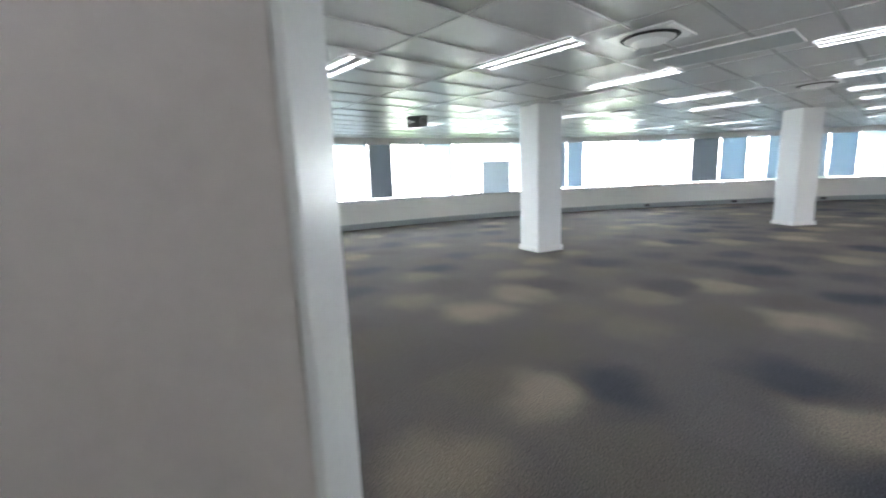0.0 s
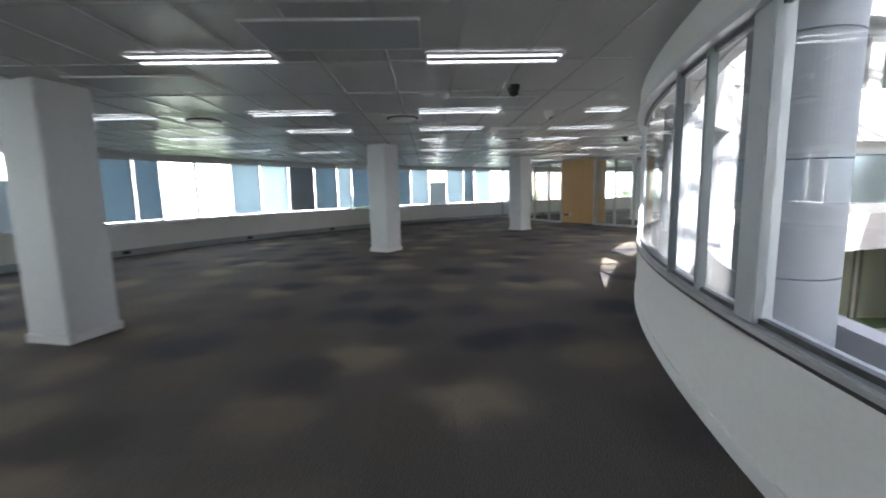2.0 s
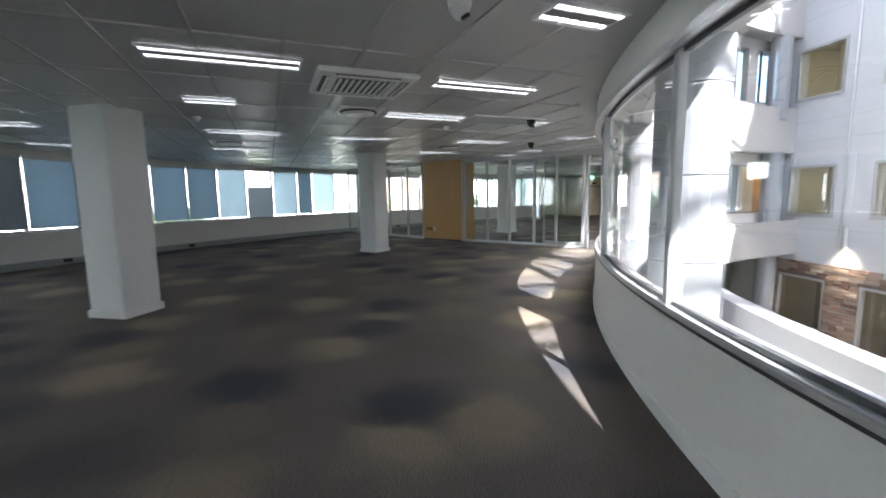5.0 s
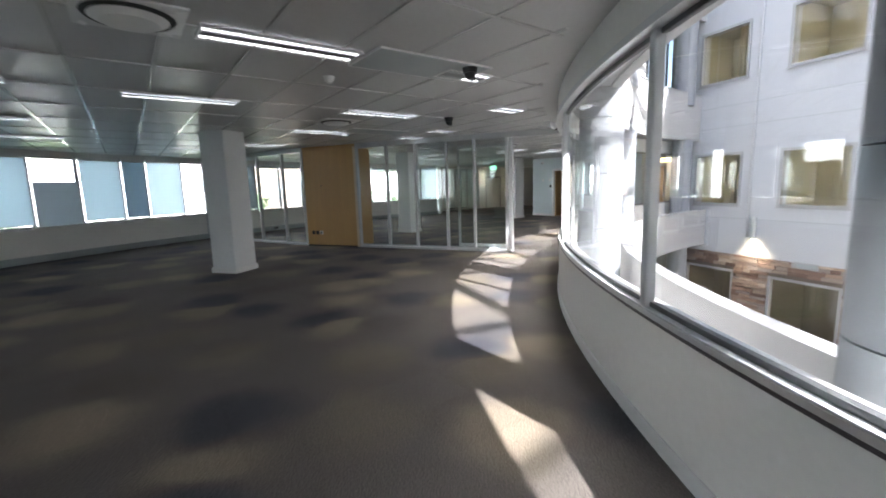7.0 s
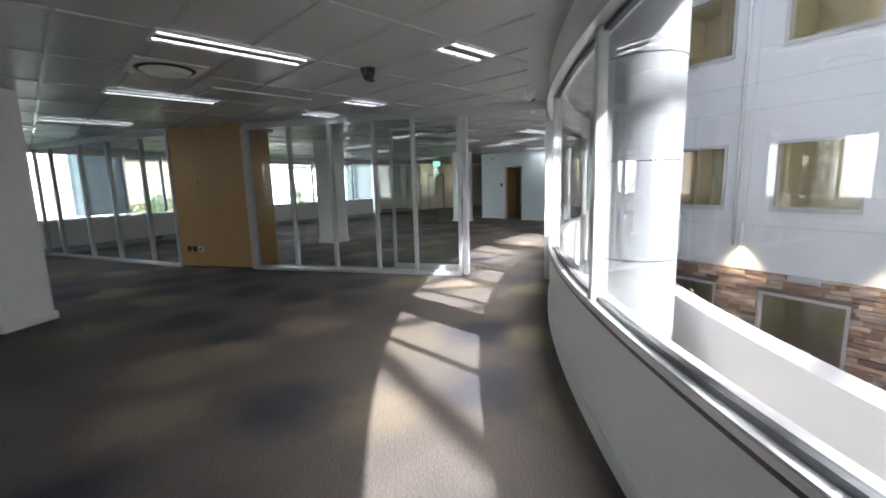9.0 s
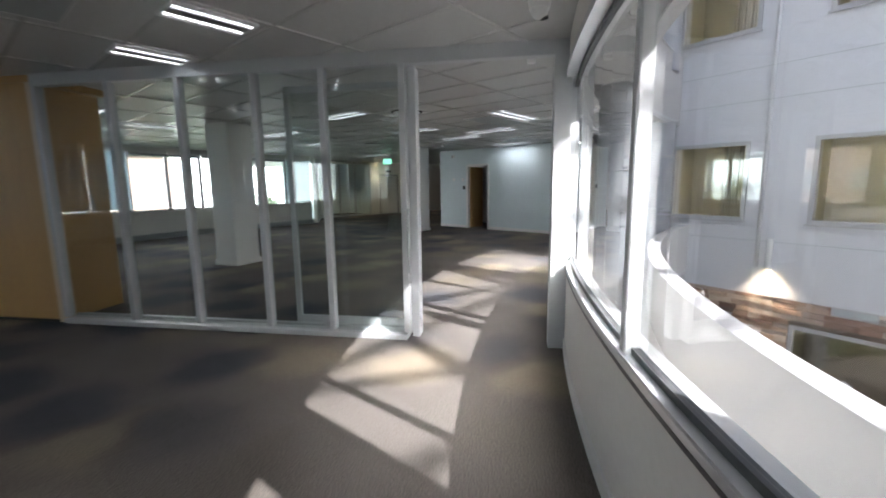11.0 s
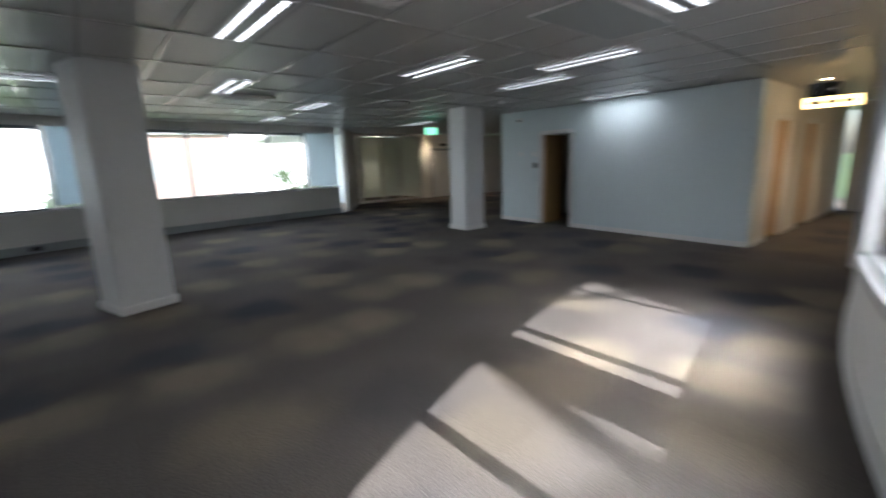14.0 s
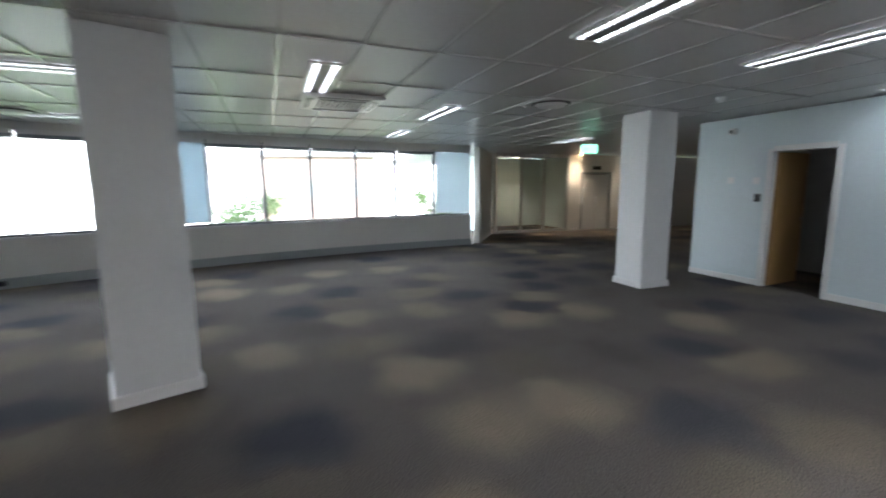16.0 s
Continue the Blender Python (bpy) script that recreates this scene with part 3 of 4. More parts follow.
ob.matrix_world = mc
part("lens", boxes((0.58, 0.64, -0.074, -0.0705, 2.36, 2.41), bevel=0.001), BLACK, ob)
tagged(ob, "small white motion sensor high on wall", "sensor")

# ---- ceiling fittings ----
ROT = Matrix.Rotation(radians(GRID), 4, "Z")


def at_ceiling(x, y, turn=0.0):
    return Matrix.Translation((x, y, H)) @ Matrix.Rotation(radians(GRID + turn), 4, "Z")


def light_fitting(length):
    """A recessed two-tube louvre fitting; its tubes run along x."""
    f = new("ceiling_light")
    a, b = length / 2, 0.15
    part("frame", boxes((-a, a, -b, -b + 0.02, -0.006, 0.014), (-a, a, b - 0.02, b, -0.006, 0.014), (-a, -a + 0.02, -b + 0.02, b - 0.02, -0.006, 0.014), (a - 0.02, a, -b + 0.02, b - 0.02, -0.006, 0.014)), TBAR, f, "white metal rim")
    part("spine", boxes((-a + 0.021, a - 0.021, -0.05, 0.05, -0.004, 0.012)), SPINE, f, "grey centre spine")
    for s in (-1, 1):
        l2, h2 = sorted((s * (b - 0.044), s * (b - 0.0205)))
        part("reflector", boxes((-a + 0.021, a - 0.021, l2, h2, -0.003, 0.012)), TBAR, f)
        lo, hi = sorted((s * 0.051, s * (b - 0.045)))
        t = part("tube_tray", boxes((-a + 0.021, a - 0.021, lo, hi, 0.006, 0.012)), TUBE, f, "lit reflector tray")
        bm = bmesh.new()
        k = int(length / 0.075)
        for i in range(1, k):
            x = -a + i * length / k
            box(bm, x - 0.003, x + 0.003, lo, hi, -0.005, 0.005)
        part("louvre", bm, ALU, t, "fine metal louvre blades")
    return tagged(f, "lit recessed twin-tube ceiling light with louvres", "ceiling light", "ceiling lights")


LONG, SHORT = light_fitting(1.18), light_fitting(0.56)
V, U = -90.0, 0.0
# the fitting at (-0.9, -1.75) is unseen, added to light the entry wall
LONGS = [(0.85, 3.1, V), (-0.9, -1.75, V), (2.4, 4.6, V), (4.2, 2.97, V), (4.1, 6.48, V), (5.82, 4.83, V), (7.02, 6.1, V), (8.9, 4.5, V), (9.9, 9.18, V), (10.1, 5.82, V), (13.32, 6.08, V), (14.95, 7.8, V),
         (11.5, 7.9, V), (5.3, 7.8, V), (2.3, 8.3, V), (4.0, 10.0, V), (7.5, 11.6, V), (5.6, 12.0, V), (11.6, 11.2, V), (13.4, 12.8, V), (9.3, 13.4, V), (-0.9, 8.6, V), (0.7, 10.4, V), (-2.8, 6.6, V), (16.7, 12.0, V), (16.6, 10.2, V), (-1.2, 3.2, V),
         (21.98, 4.16, U), (23.35, 2.88, U), (22.0, 2.46, U), (19.9, 2.44, V), (22.46, 7.08, U), (24.75, 6.85, U), (19.95, 5.35, U), (21.1, 9.0, V), (19.7, 9.2, U), (25.18, 1.25, U), (22.65, 11.7, V), (26.6, 8.6, U), (29.6, 5.6, U)]
SHORTS = [(7.45, 3.38), (11.4, 4.6), (13.6, 4.2), (15.75, 5.55), (16.6, 6.44), (8.0, 7.55)]
for i, (x, y, turn) in enumerate(LONGS):
    mm = at_ceiling(x, y, turn)
    if i:
        copy_thing(LONG, mm)
    else:
        LONG.matrix_world = mm
# extra area lamp under the fitting, added to brighten a patch of core wall
wash = bpy.data.lights.new("wall_wash_lamp", "AREA")
wash.shape, wash.size, wash.size_y, wash.energy, wash.color = "RECTANGLE", 1.0, 0.2, 2.0, (0.93, 0.97, 1.0)
ob = new("wall_wash_lamp", wash)
ob.matrix_world = at_ceiling(25.18, 1.25, U) @ Matrix.Translation((0, 0, -0.02))
for i, (x, y) in enumerate(SHORTS):
    mm = at_ceiling(x, y, V)
    if i:
        copy_thing(SHORT, mm)
    else:
        SHORT.matrix_world = mm


def round_diffuser():
    d = new("air_diffuser")
    part("plate", boxes((-0.295, 0.295, -0.295, 0.295, 0.002, 0.014)), TBAR, d, "white square plate")
    bm = bmesh.new()
    cyl(bm, 0.235, -0.012, 0.001, seg=36, r2=0.25)
    part("collar", bm, DARK, d, "dark air slot", smooth=False)
    bm = bmesh.new()
    cyl(bm, 0.16, -0.040, -0.013, seg=36, r2=0.215)
    part("dish", bm, SKIRT, d, "white round dish")
    bm = bmesh.new()
    cyl(bm, 0.02, -0.014, 0.0, Matrix.Translation((0.24, 0.24, -0.0)), seg=12)
    part("sensor", bm, SKIRT, d)
    return tagged(d, "round white ceiling air diffuser on square plate", "air vent", "air diffusers")


first = round_diffuser()
first.matrix_world = at_ceiling(1.9, 2.75)
for x, y in ((3.35, 7.8), (5.57, 5.78), (9.36, 6.44), (10.7, 10.5), (13.8, 7.0), (19.5, 4.25), (24.74, 5.25), (22.0, 11.85), (1.2, 11.0), (6.8, 12.9)):
    copy_thing(first, at_ceiling(x, y))


def air_panel():
    d = new("return_air_panel")
    part("panel", boxes((-0.59, 0.59, -0.29, 0.29, -0.003, 0.012)), SKIRT_GREY, d, "grey perforated panel")
    part("rim", boxes((-0.60, 0.60, -0.30, -0.291, -0.005, 0.012), (-0.60, 0.60, 0.291, 0.30, -0.005, 0.012), (-0.60, -0.591, -0.29, 0.29, -0.005, 0.012), (0.591, 0.60, -0.29, 0.29, -0.005, 0.012)), TBAR, d, "thin white rim")
    return tagged(d, "grey perforated return-air panel in ceiling", "air vent", "return air panels")


first = air_panel()
first.matrix_world = at_ceiling(2.92, 3.40, V)
for x, y in ((2.24, 5.84), (5.63, 4.17), (10.95, 4.92), (15.2, 6.8), (20.5, 2.63)):
    copy_thing(first, at_ceiling(x, y, V))


def cassette():
    d = new("air_conditioner")
    part("body", boxes((-0.47, 0.47, -0.47, 0.47, -0.035, 0.012), bevel=0.015), SKIRT, d, "white cassette fascia")
    part("grille_well", boxes((-0.27, 0.27, -0.27, 0.27, -0.038, -0.0355)), DARK, d, "dark intake well")
    for k in range(9):
        y = -0.24 + k * 0.06
        part("slat", boxes((-0.26, 0.26, y - 0.014, y + 0.014, -0.046, -0.039)), SKIRT, d)
    for k in range(4):
        r = Matrix.Rotation(radians(90 * k), 4, "Z")
        s = part("air_slot", boxes((-0.30, 0.30, 0.34, 0.41, -0.0375, -0.0355), m=r), BLACK, d, "black outlet slot")
        part("flap", boxes((-0.29, 0.29, 0.352, 0.372, -0.050, -0.038), m=r), SKIRT, s, "white outlet flap")
    return tagged(d, "white four-way ceiling cassette air conditioner", "air conditioner", "ceiling cassettes")


first = cassette()
first.matrix_world = at_ceiling(8.15, 5.56)
copy_thing(first, at_ceiling(23.45, 7.6))


def dome_camera(dark):
    d = new("security_camera")
    mat = BLACK if dark else SKIRT
    bm = bmesh.new()
    cyl(bm, 0.065, -0.05, 0.012, seg=24, r2=0.075)
    part("base", bm, mat, d)
    bm = bmesh.new()
    bmesh.ops.create_uvsphere(bm, u_segments=20, v_segments=12, radius=0.055, matrix=Matrix.Translation((0, 0, -0.055)))
    ball = part("eyeball", bm, mat, d, smooth=True)
    bm = bmesh.new()
    cyl(bm, 0.03, 0, 0.02, Matrix.Translation((-0.025, -0.02, -0.085)) @ Matrix.Rotation(radians(150), 4, "X"), 16)
    part("lens", bm, BLACK, ball, "black glass lens")
    return tagged(d, "black dome security camera under ceiling" if dark else "white dome security camera with black lens", "camera", "security cameras")


dark_cam = dome_camera(True)
dark_cam.matrix_world = at_ceiling(5.18, 3.44)
for x, y in ((14.05, 5.15), (11.1, 4.5)):
    copy_thing(dark_cam, at_ceiling(x, y, 40))
white_cam = dome_camera(False)
white_cam.matrix_world = at_ceiling(6.89, 4.0)
copy_thing(white_cam, at_ceiling(15.35, 3.35, 20))


def smoke_detector():
    d = new("smoke_detector")
    bm = bmesh.new()
    cyl(bm, 0.045, -0.03, 0.012, seg=20, r2=0.055)
    part("base", bm, SKIRT, d)
    bm = bmesh.new()
    cyl(bm, 0.028, -0.048, -0.031, seg=16, r2=0.034)
    part("chamber", bm, SKIRT, d)
    return tagged(d, "small white smoke detector on ceiling", "detector", "smoke detectors")


first = smoke_detector()
first.matrix_world = at_ceiling(4.9, 4.22)
for x, y in ((11.08, 5.9), (3.0, 9.0), (19.0, 8.4), (25.3, 3.3), (8.6, 8.6)):
    copy_thing(first, at_ceiling(x, y))


def exit_sign(lit):
    s = new("exit_sign")
    part("plate", boxes((-0.17, 0.17, -0.012, 0.012, -0.36, -0.18), bevel=0.004), SIGN_GREEN if lit else BLACK, s, "green sign plate" if lit else "dark sign plate")
    for x in (-0.12, 0.12):
        part("hanger", rod(bmesh.new(), (x, 0, -0.18), (x, 0, 0.01), 0.004, 6), ALU, s, "thin steel hanger")
    for sd in (-1, 1):
        y0, y1 = sorted((sd * 0.0125, sd * 0.0145))
        # arrow and door symbol as plain shapes
        bm = boxes((-0.13, -0.05, y0, y1, -0.28, -0.26), (0.06, 0.065, y0, y1, -0.335, -0.205), (0.06, 0.13, y0, y1, -0.21, -0.203), (0.125, 0.13, y0, y1, -0.335, -0.205))
        box(bm, -0.03, 0.03, y0, y1, -0.005, 0.005, Matrix.Translation((-0.115, 0, -0.255)) @ Matrix.Rotation(radians(40), 4, "Y"))
        box(bm, -0.03, 0.03, y0, y1, -0.005, 0.005, Matrix.Translation((-0.115, 0, -0.285)) @ Matrix.Rotation(radians(-40), 4, "Y"))
        part("symbol", bm, SKIRT, s, "white arrow and doorway symbol")
    return tagged(s, ("lit green" if lit else "unlit dark") + " hanging exit sign with white arrow", "exit sign", "exit signs")


e1 = exit_sign(False)
e1.matrix_world = Matrix.Translation((-0.62, 5.6, H)) @ Matrix.Rotation(radians(-10), 4, "Z")
e2 = exit_sign(True)
e2.matrix_world = Matrix.Translation((28.75, 5.13, H)) @ Matrix.Rotation(radians(-60), 4, "Z")
copy_thing(e1, Matrix.Translation((23.35, -1.05, H)) @ Matrix.Rotation(radians(40), 4, "Z"))



def downlight(x, y, power):
    d = new("downlight")
    d.matrix_world = Matrix.Translation((x, y, H))
    bm = bmesh.new()
    cyl(bm, 0.06, -0.008, 0.012, seg=24, r2=0.066)
    part("ring", bm, SKIRT, d, "white trim ring")
    bm = bmesh.new()
    cyl(bm, 0.045, -0.0105, -0.0085, seg=24)
    part("lamp_glass", bm, WARM, d, "warm glowing lamp")
    lamp = bpy.data.lights.new("downlight_lamp", "SPOT")
    lamp.energy, lamp.color, lamp.spot_size, lamp.spot_blend, lamp.shadow_soft_size = power, (1.0, 0.76, 0.5), radians(95), 0.8, 0.05
    ob = new("downlight_beam", lamp)
    ob.parent = d
    ob.matrix_local = look((0, 0, -0.03), (0, 0, -1))
    return tagged(d, "small round warm ceiling downlight", "downlight", "downlights")


for sx, off, power in ((3.05, 0.30, 22), (5.2, 0.30, 22), (1.6, -1.6, 26)):
    q = FA + FD * sx - FN * off
    downlight(q.x, q.y, power)
# two more downlights, added only to warm and brighten the dark corridor
q = CA + DEEP * 1.1 + Vector((-0.35, -0.35))
downlight(q.x, q.y, 24)
q = CA + DEEP * 3.4 + Vector((-0.6, -0.6))
downlight(q.x, q.y, 24)

AMBER = glow("amber_sign", (1.0, 0.66, 0.25), 2.2)
sg = new("corridor_sign")
sg.matrix_world = Matrix.Translation((23.75, -1.45, 2.13)) @ Matrix.Rotation(radians(46), 4, "Z")
part("plate", boxes((-0.32, 0.32, -0.015, 0.015, 0.0, 0.15), bevel=0.004), AMBER, sg, "lit amber plate")
part("lettering", boxes((-0.26, -0.12, 0.0155, 0.018, 0.05, 0.10), (-0.08, 0.06, 0.0155, 0.018, 0.05, 0.10), (0.10, 0.26, 0.0155, 0.018, 0.05, 0.10)), ALU_DARK, sg, "dark unreadable lettering bars")
bm = bmesh.new()
for x in (-0.25, 0.25):
    rod(bm, (x, 0, 0.15), (x, 0, H - 2.12), 0.004, 6)
part("hanger", bm, ALU, sg, "thin steel hangers")
tagged(sg, "lit amber sign hanging in the corridor mouth", "sign")

# floor box outlets on the street trunking
for th in (109.5, 101.5, 94.0, 87.0, 66.5, 62.0):
    ob = mesh_object("socket_outlet", boxes((-0.022, -0.001, -0.09, 0.09, 0.05, 0.13), bevel=0.004), BLACK)
    ob.matrix_world = radial(RO - 0.07, th)
    part("faceplate", boxes((-0.026, -0.0225, -0.06, 0.06, 0.065, 0.115)), DARK, ob)
    tagged(ob, "black twin socket on grey skirting trunking", "socket", "trunking sockets")

# ---- court ----
W0 = Vector((20.07, -2.60))
WD = Vector((math.cos(radians(31)), math.sin(radians(31))))
WM = Matrix.Translation((W0.x, W0.y, 0)) @ Matrix.Rotation(radians(31), 4, "Z")
GZ = -3.5
structure("ground", boxes((-400, 400, -400, 400, GZ - 0.5, GZ)), GRASS, "grass and open ground round the building", "ground")
structure("court_floor", arcs((0.3, RI + 0.0, GZ - 0.2, GZ + 0.012, 0, 358), step=4), PAVING, "worn beige court paving", "pavement")
ROWS_Z = [(0.70, 2.20), (4.25, 5.75), (7.80, 9.30)]
COLS_S = [(0.52, 1.95), (-2.05, -0.50), (-4.65, -3.15), (-7.25, -5.75), (-9.85, -8.35), (-12.45, -10.95)]
GROUND_S = [(0.60, 2.15), (-2.05, -0.40), (-4.7, -3.1), (-7.3, -5.7)]
bm = bmesh.new()
for z0, z1 in zip([-0.75] + [z for _, z in ROWS_Z], [z for z, _ in ROWS_Z] + [11.0]):
    box(bm, -16, 2.9, -0.35, 0, z0, z1, WM)
for z0, z1 in ROWS_Z:
    xs = [-16] + [v for pair in sorted(COLS_S) for v in pair] + [2.9]
    for a, b in zip(xs[::2], xs[1::2]):
        box(bm, a, b, -0.35, 0, z0, z1, WM)
cw = structure("court_wall", bm, COURT_PAINT, "tall pale grey rendered court wall", "wall")
bm = bmesh.new()
xs = [-16] + [v for pair in sorted(GROUND_S) for v in pair] + [2.9]
for a, b in zip(xs[::2], xs[1::2]):
    box(bm, a, b, -0.35, -0.06, -3.2, -1.25, WM)
box(bm, -16, 2.9, -0.35, -0.06, -1.25, -0.752, WM)
box(bm, -16, 2.9, -0.35, -0.06, GZ, -3.2, WM)
STONE_BACK = material("mortar", (0.16, 0.13, 0.11), 0.95, vary=0.2, bump=0.2)
part("stone_backing", bm, STONE_BACK, cw, "dark mortar behind the stone cladding")
for z in (0.30, 2.95, 3.55, 6.6, 7.1):
    part("panel_joint", boxes((-16, 2.88, 0.0005, 0.004, z, z + 0.014), m=WM), SKIRT_GREY, cw)
bm = bmesh.new()
rod(bm, WM @ Vector((0.22, 0.04, -0.2)), WM @ Vector((0.22, 0.04, 11)), 0.035, 12)
part("downpipe", bm, COURT_PAINT, cw, "painted downpipe", smooth=True)

ROOM_GLOW = glow("room_lamp_glow", (1.0, 0.85, 0.6), 4.0)
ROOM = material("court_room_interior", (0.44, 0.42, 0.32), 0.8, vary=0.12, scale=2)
# ROOM darkened: the dimness of the ground-floor rooms is in the colour
ROOM_DIM = material("court_room_dimmed", (0.17, 0.155, 0.13), 0.8, vary=0.15, scale=2)
FABRIC = material("court_room_curtain", (0.55, 0.48, 0.33), 0.85, vary=0.15, scale=4)


def court_window(x0, x1, z0, z1, y=0.0, n=0):
    w = new("court_wall_window_%d" % n)
    w.matrix_world = WM
    part("frame", boxes((x0 - 0.02, x0 + 0.05, y - 0.10, y + 0.025, z0 - 0.02, z1 + 0.02), (x1 - 0.05, x1 + 0.02, y - 0.10, y + 0.025, z0 - 0.02, z1 + 0.02),
                        (x0 + 0.05, x1 - 0.05, y - 0.10, y + 0.025, z0 - 0.02, z0 + 0.05), (x0 + 0.05, x1 - 0.05, y - 0.10, y + 0.025, z1 - 0.05, z1 + 0.02)), COURT_WHITE, w, "white window frame")
    part("sill", boxes((x0 - 0.05, x1 + 0.05, y + 0.026, y + 0.06, z0 - 0.05, z0 - 0.015), bevel=0.004), COURT_WHITE, w, "white outer sill")
    part("pane", boxes((x0 + 0.045, x1 - 0.045, y - 0.06, y - 0.052, z0 + 0.045, z1 - 0.045)), CLEAR, w).visible_shadow = False
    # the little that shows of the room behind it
    part("room_back", boxes((x0 - 0.6, x1 + 0.6, y - 2.3, y - 2.2, z0 - 0.5, z1 + 0.4), (x0 - 0.7, x0 - 0.6, y - 2.3, y - 0.36, z0 - 0.5, z1 + 0.4), (x1 + 0.6, x1 + 0.7, y - 2.3, y - 0.36, z0 - 0.5, z1 + 0.4), (x0 - 0.6, x1 + 0.6, y - 2.2, y - 0.36, z0 - 0.6, z0 - 0.5), (x0 - 0.6, x1 + 0.6, y - 2.2, y - 0.36, z1 + 0.3, z1 + 0.4)), ROOM if z0 > 0 else ROOM_DIM, w, "ochre room behind the glass" if z0 > 0 else "brown room behind the glass, dimness in its colour")
    part("room_lamp", boxes((x0 + 0.2, x0 + 0.8, y - 1.5, y - 0.9, z1 + 0.27, z1 + 0.295)), ROOM_GLOW, w, "warm lit ceiling lamp inside")
    if n % 2 and z0 > 0:
        bm = bmesh.new()
        k = 9
        for i in range(k):
            cyl(bm, 0.035, z0 - 0.3, z1 + 0.1, Matrix.Translation((x0 + 0.12 + i * 0.06, y - 0.5 - 0.02 * (i % 2), 0)), 8)
        part("curtain", bm, FABRIC, w, "bunched beige curtain", smooth=True)
    tagged(w, "white-framed window in the grey court wall", "window", kind="structure")


n = 0
for z0, z1 in ROWS_Z:
    for x0, x1 in COLS_S[:4]:
        n += 1
        court_window(x0, x1, z0, z1, 0.0, n)
for x0, x1 in GROUND_S:
    n += 1
    court_window(x0, x1, -3.2, -1.25, -0.06, n)


def wall_lamp(x):
    l = new("wall_lamp")
    l.matrix_world = WM @ Matrix.Translation((x, 0, 0))
    bm = bmesh.new()
    cyl(bm, 0.055, -0.22, 0.38, Matrix.Translation((0, 0.10, 0)), 20)
    part("tube", bm, ALU, l, "brushed steel tube", smooth=False)
    part("bracket", boxes((-0.03, 0.03, 0.0, 0.07, 0.02, 0.16), bevel=0.004), ALU, l)
    bm = bmesh.new()
    cyl(bm, 0.045, -0.224, -0.2205, Matrix.Translation((0, 0.10, 0)), 20)
    part("lamp_glass", bm, WARM, l, "warm glowing lamp glass")
    d = bpy.data.lights.new("wall_lamp_light", "SPOT")
    d.energy, d.color, d.spot_size, d.spot_blend, d.shadow_soft_size = 45, (1.0, 0.80, 0.55), radians(120), 0.7, 0.04
    ob = new("wall_lamp_beam", d)
    ob.parent = l
    ob.matrix_local = look((0, 0.10, -0.24), (0, 0.07, -1.2))
    return tagged(l, "steel tube wall lamp shining warm light down", "wall lamp", "court wall lamps")


for x in (0.0, -2.75, -5.5):
    wall_lamp(x)
v = mesh_object("wall_vent", boxes((-1.56, -0.96, -0.05, 0.02, -0.90, -0.74), bevel=0.006), COURT_WHITE)
v.matrix_world = WM
for k in range(2):
    part("louvre", boxes((-1.53 + k * 0.28, -1.29 + k * 0.28, 0.0205, 0.026, -0.87, -0.77)), SKIRT_GREY, v, "grey louvre")
tagged(v, "white rectangular vent over stone cladding", "vent")


# ledges, slabs and round columns of the curved side
def storey(z, first):
    low = 0.55 if first else 0.85
    d = 0.95 if first else 0.60
    end = TH1 if z < 6 else 116
    s = structure("court_gallery", arcs((RI - d, RI - 0.145, z - low + 0.02, z - 0.20 if first else z + 0.16, 41.5, end)), LEDGE, "dusty screeded ledge round the court", "ledge")
    part("parapet", arcs((RI - d - 0.12, RI - d - 0.001, z - low, z + 0.50, 41.5, end)), COURT_WHITE, s, "white rendered parapet")
    part("coping", arcs((RI - d - 0.14, RI - d + 0.02, z + 0.501, z + 0.53, 41.5, end)), COURT_WHITE, s, "white coping")
    part("drip_line", arcs((RI - d - 0.135, RI - d - 0.121, z - low + 0.06, z - low + 0.10, 41.5, end)), SKIRT_GREY, s, "thin dark shadow groove")
    return s


for z in (0.0, 3.5, 7.0):
    storey(z, z == 0)


def upper_facade(z0):
    end = TH1 if z0 < 6 else 116
    f = structure("upper_facade", arcs((RI - 0.14, RI + 0.2, z0 - 0.75, z0 + 0.8, 41.5, end), (RI - 0.14, RI + 0.2, z0 + 2.36, z0 + 2.749, 41.5, end), step=2), COURT_WHITE, "white curved gallery wall with dark glazing", "facade")
    part("slab_back", arcs((RI + 2.2, RI + 2.4, z0 - 0.7, z0 + 2.7, 41.5, end), step=3), ROOM, f, "room wall behind the glazing")
    for a in range(42, int(end) - 4, 5):
        part("pier", boxes((-0.14, 0.06, -0.22, 0.22, z0 + 0.801, z0 + 2.359), m=radial(RI, a + 0.4)), COURT_WHITE, f)
        w = part("pane", arcs((RI - 0.06, RI - 0.052, z0 + 0.80, z0 + 2.36, a + 1.4, a + 4.4)), GREEN, f)
        part("bar", boxes((-0.08, -0.03, -0.03, 0.03, z0 + 0.801, z0 + 2.359), m=radial(RI, a + 3.4)), ALU_DARK, w)


upper_facade(3.5)
upper_facade(7.0)
# unseen wall added to block the sun from the column at 122.4
structure("court_shade_wall", arcs((RI - 0.12, RI + 0.15, GZ, 10.2, TH1 + 2.1, 188), step=2), COURT_WHITE, "plain unseen wall added to shade the west side of the court", "wall")
structure("roof_slab", arcs((RI - 0.14, RO + 0.2, 9.9, 10.2, 41.5, 116), (RI - 0.14, RO + 0.2, 6.4, 6.7, 116, TH1), step=3), COURT_WHITE, "flat roof over the upper floors", "roof")
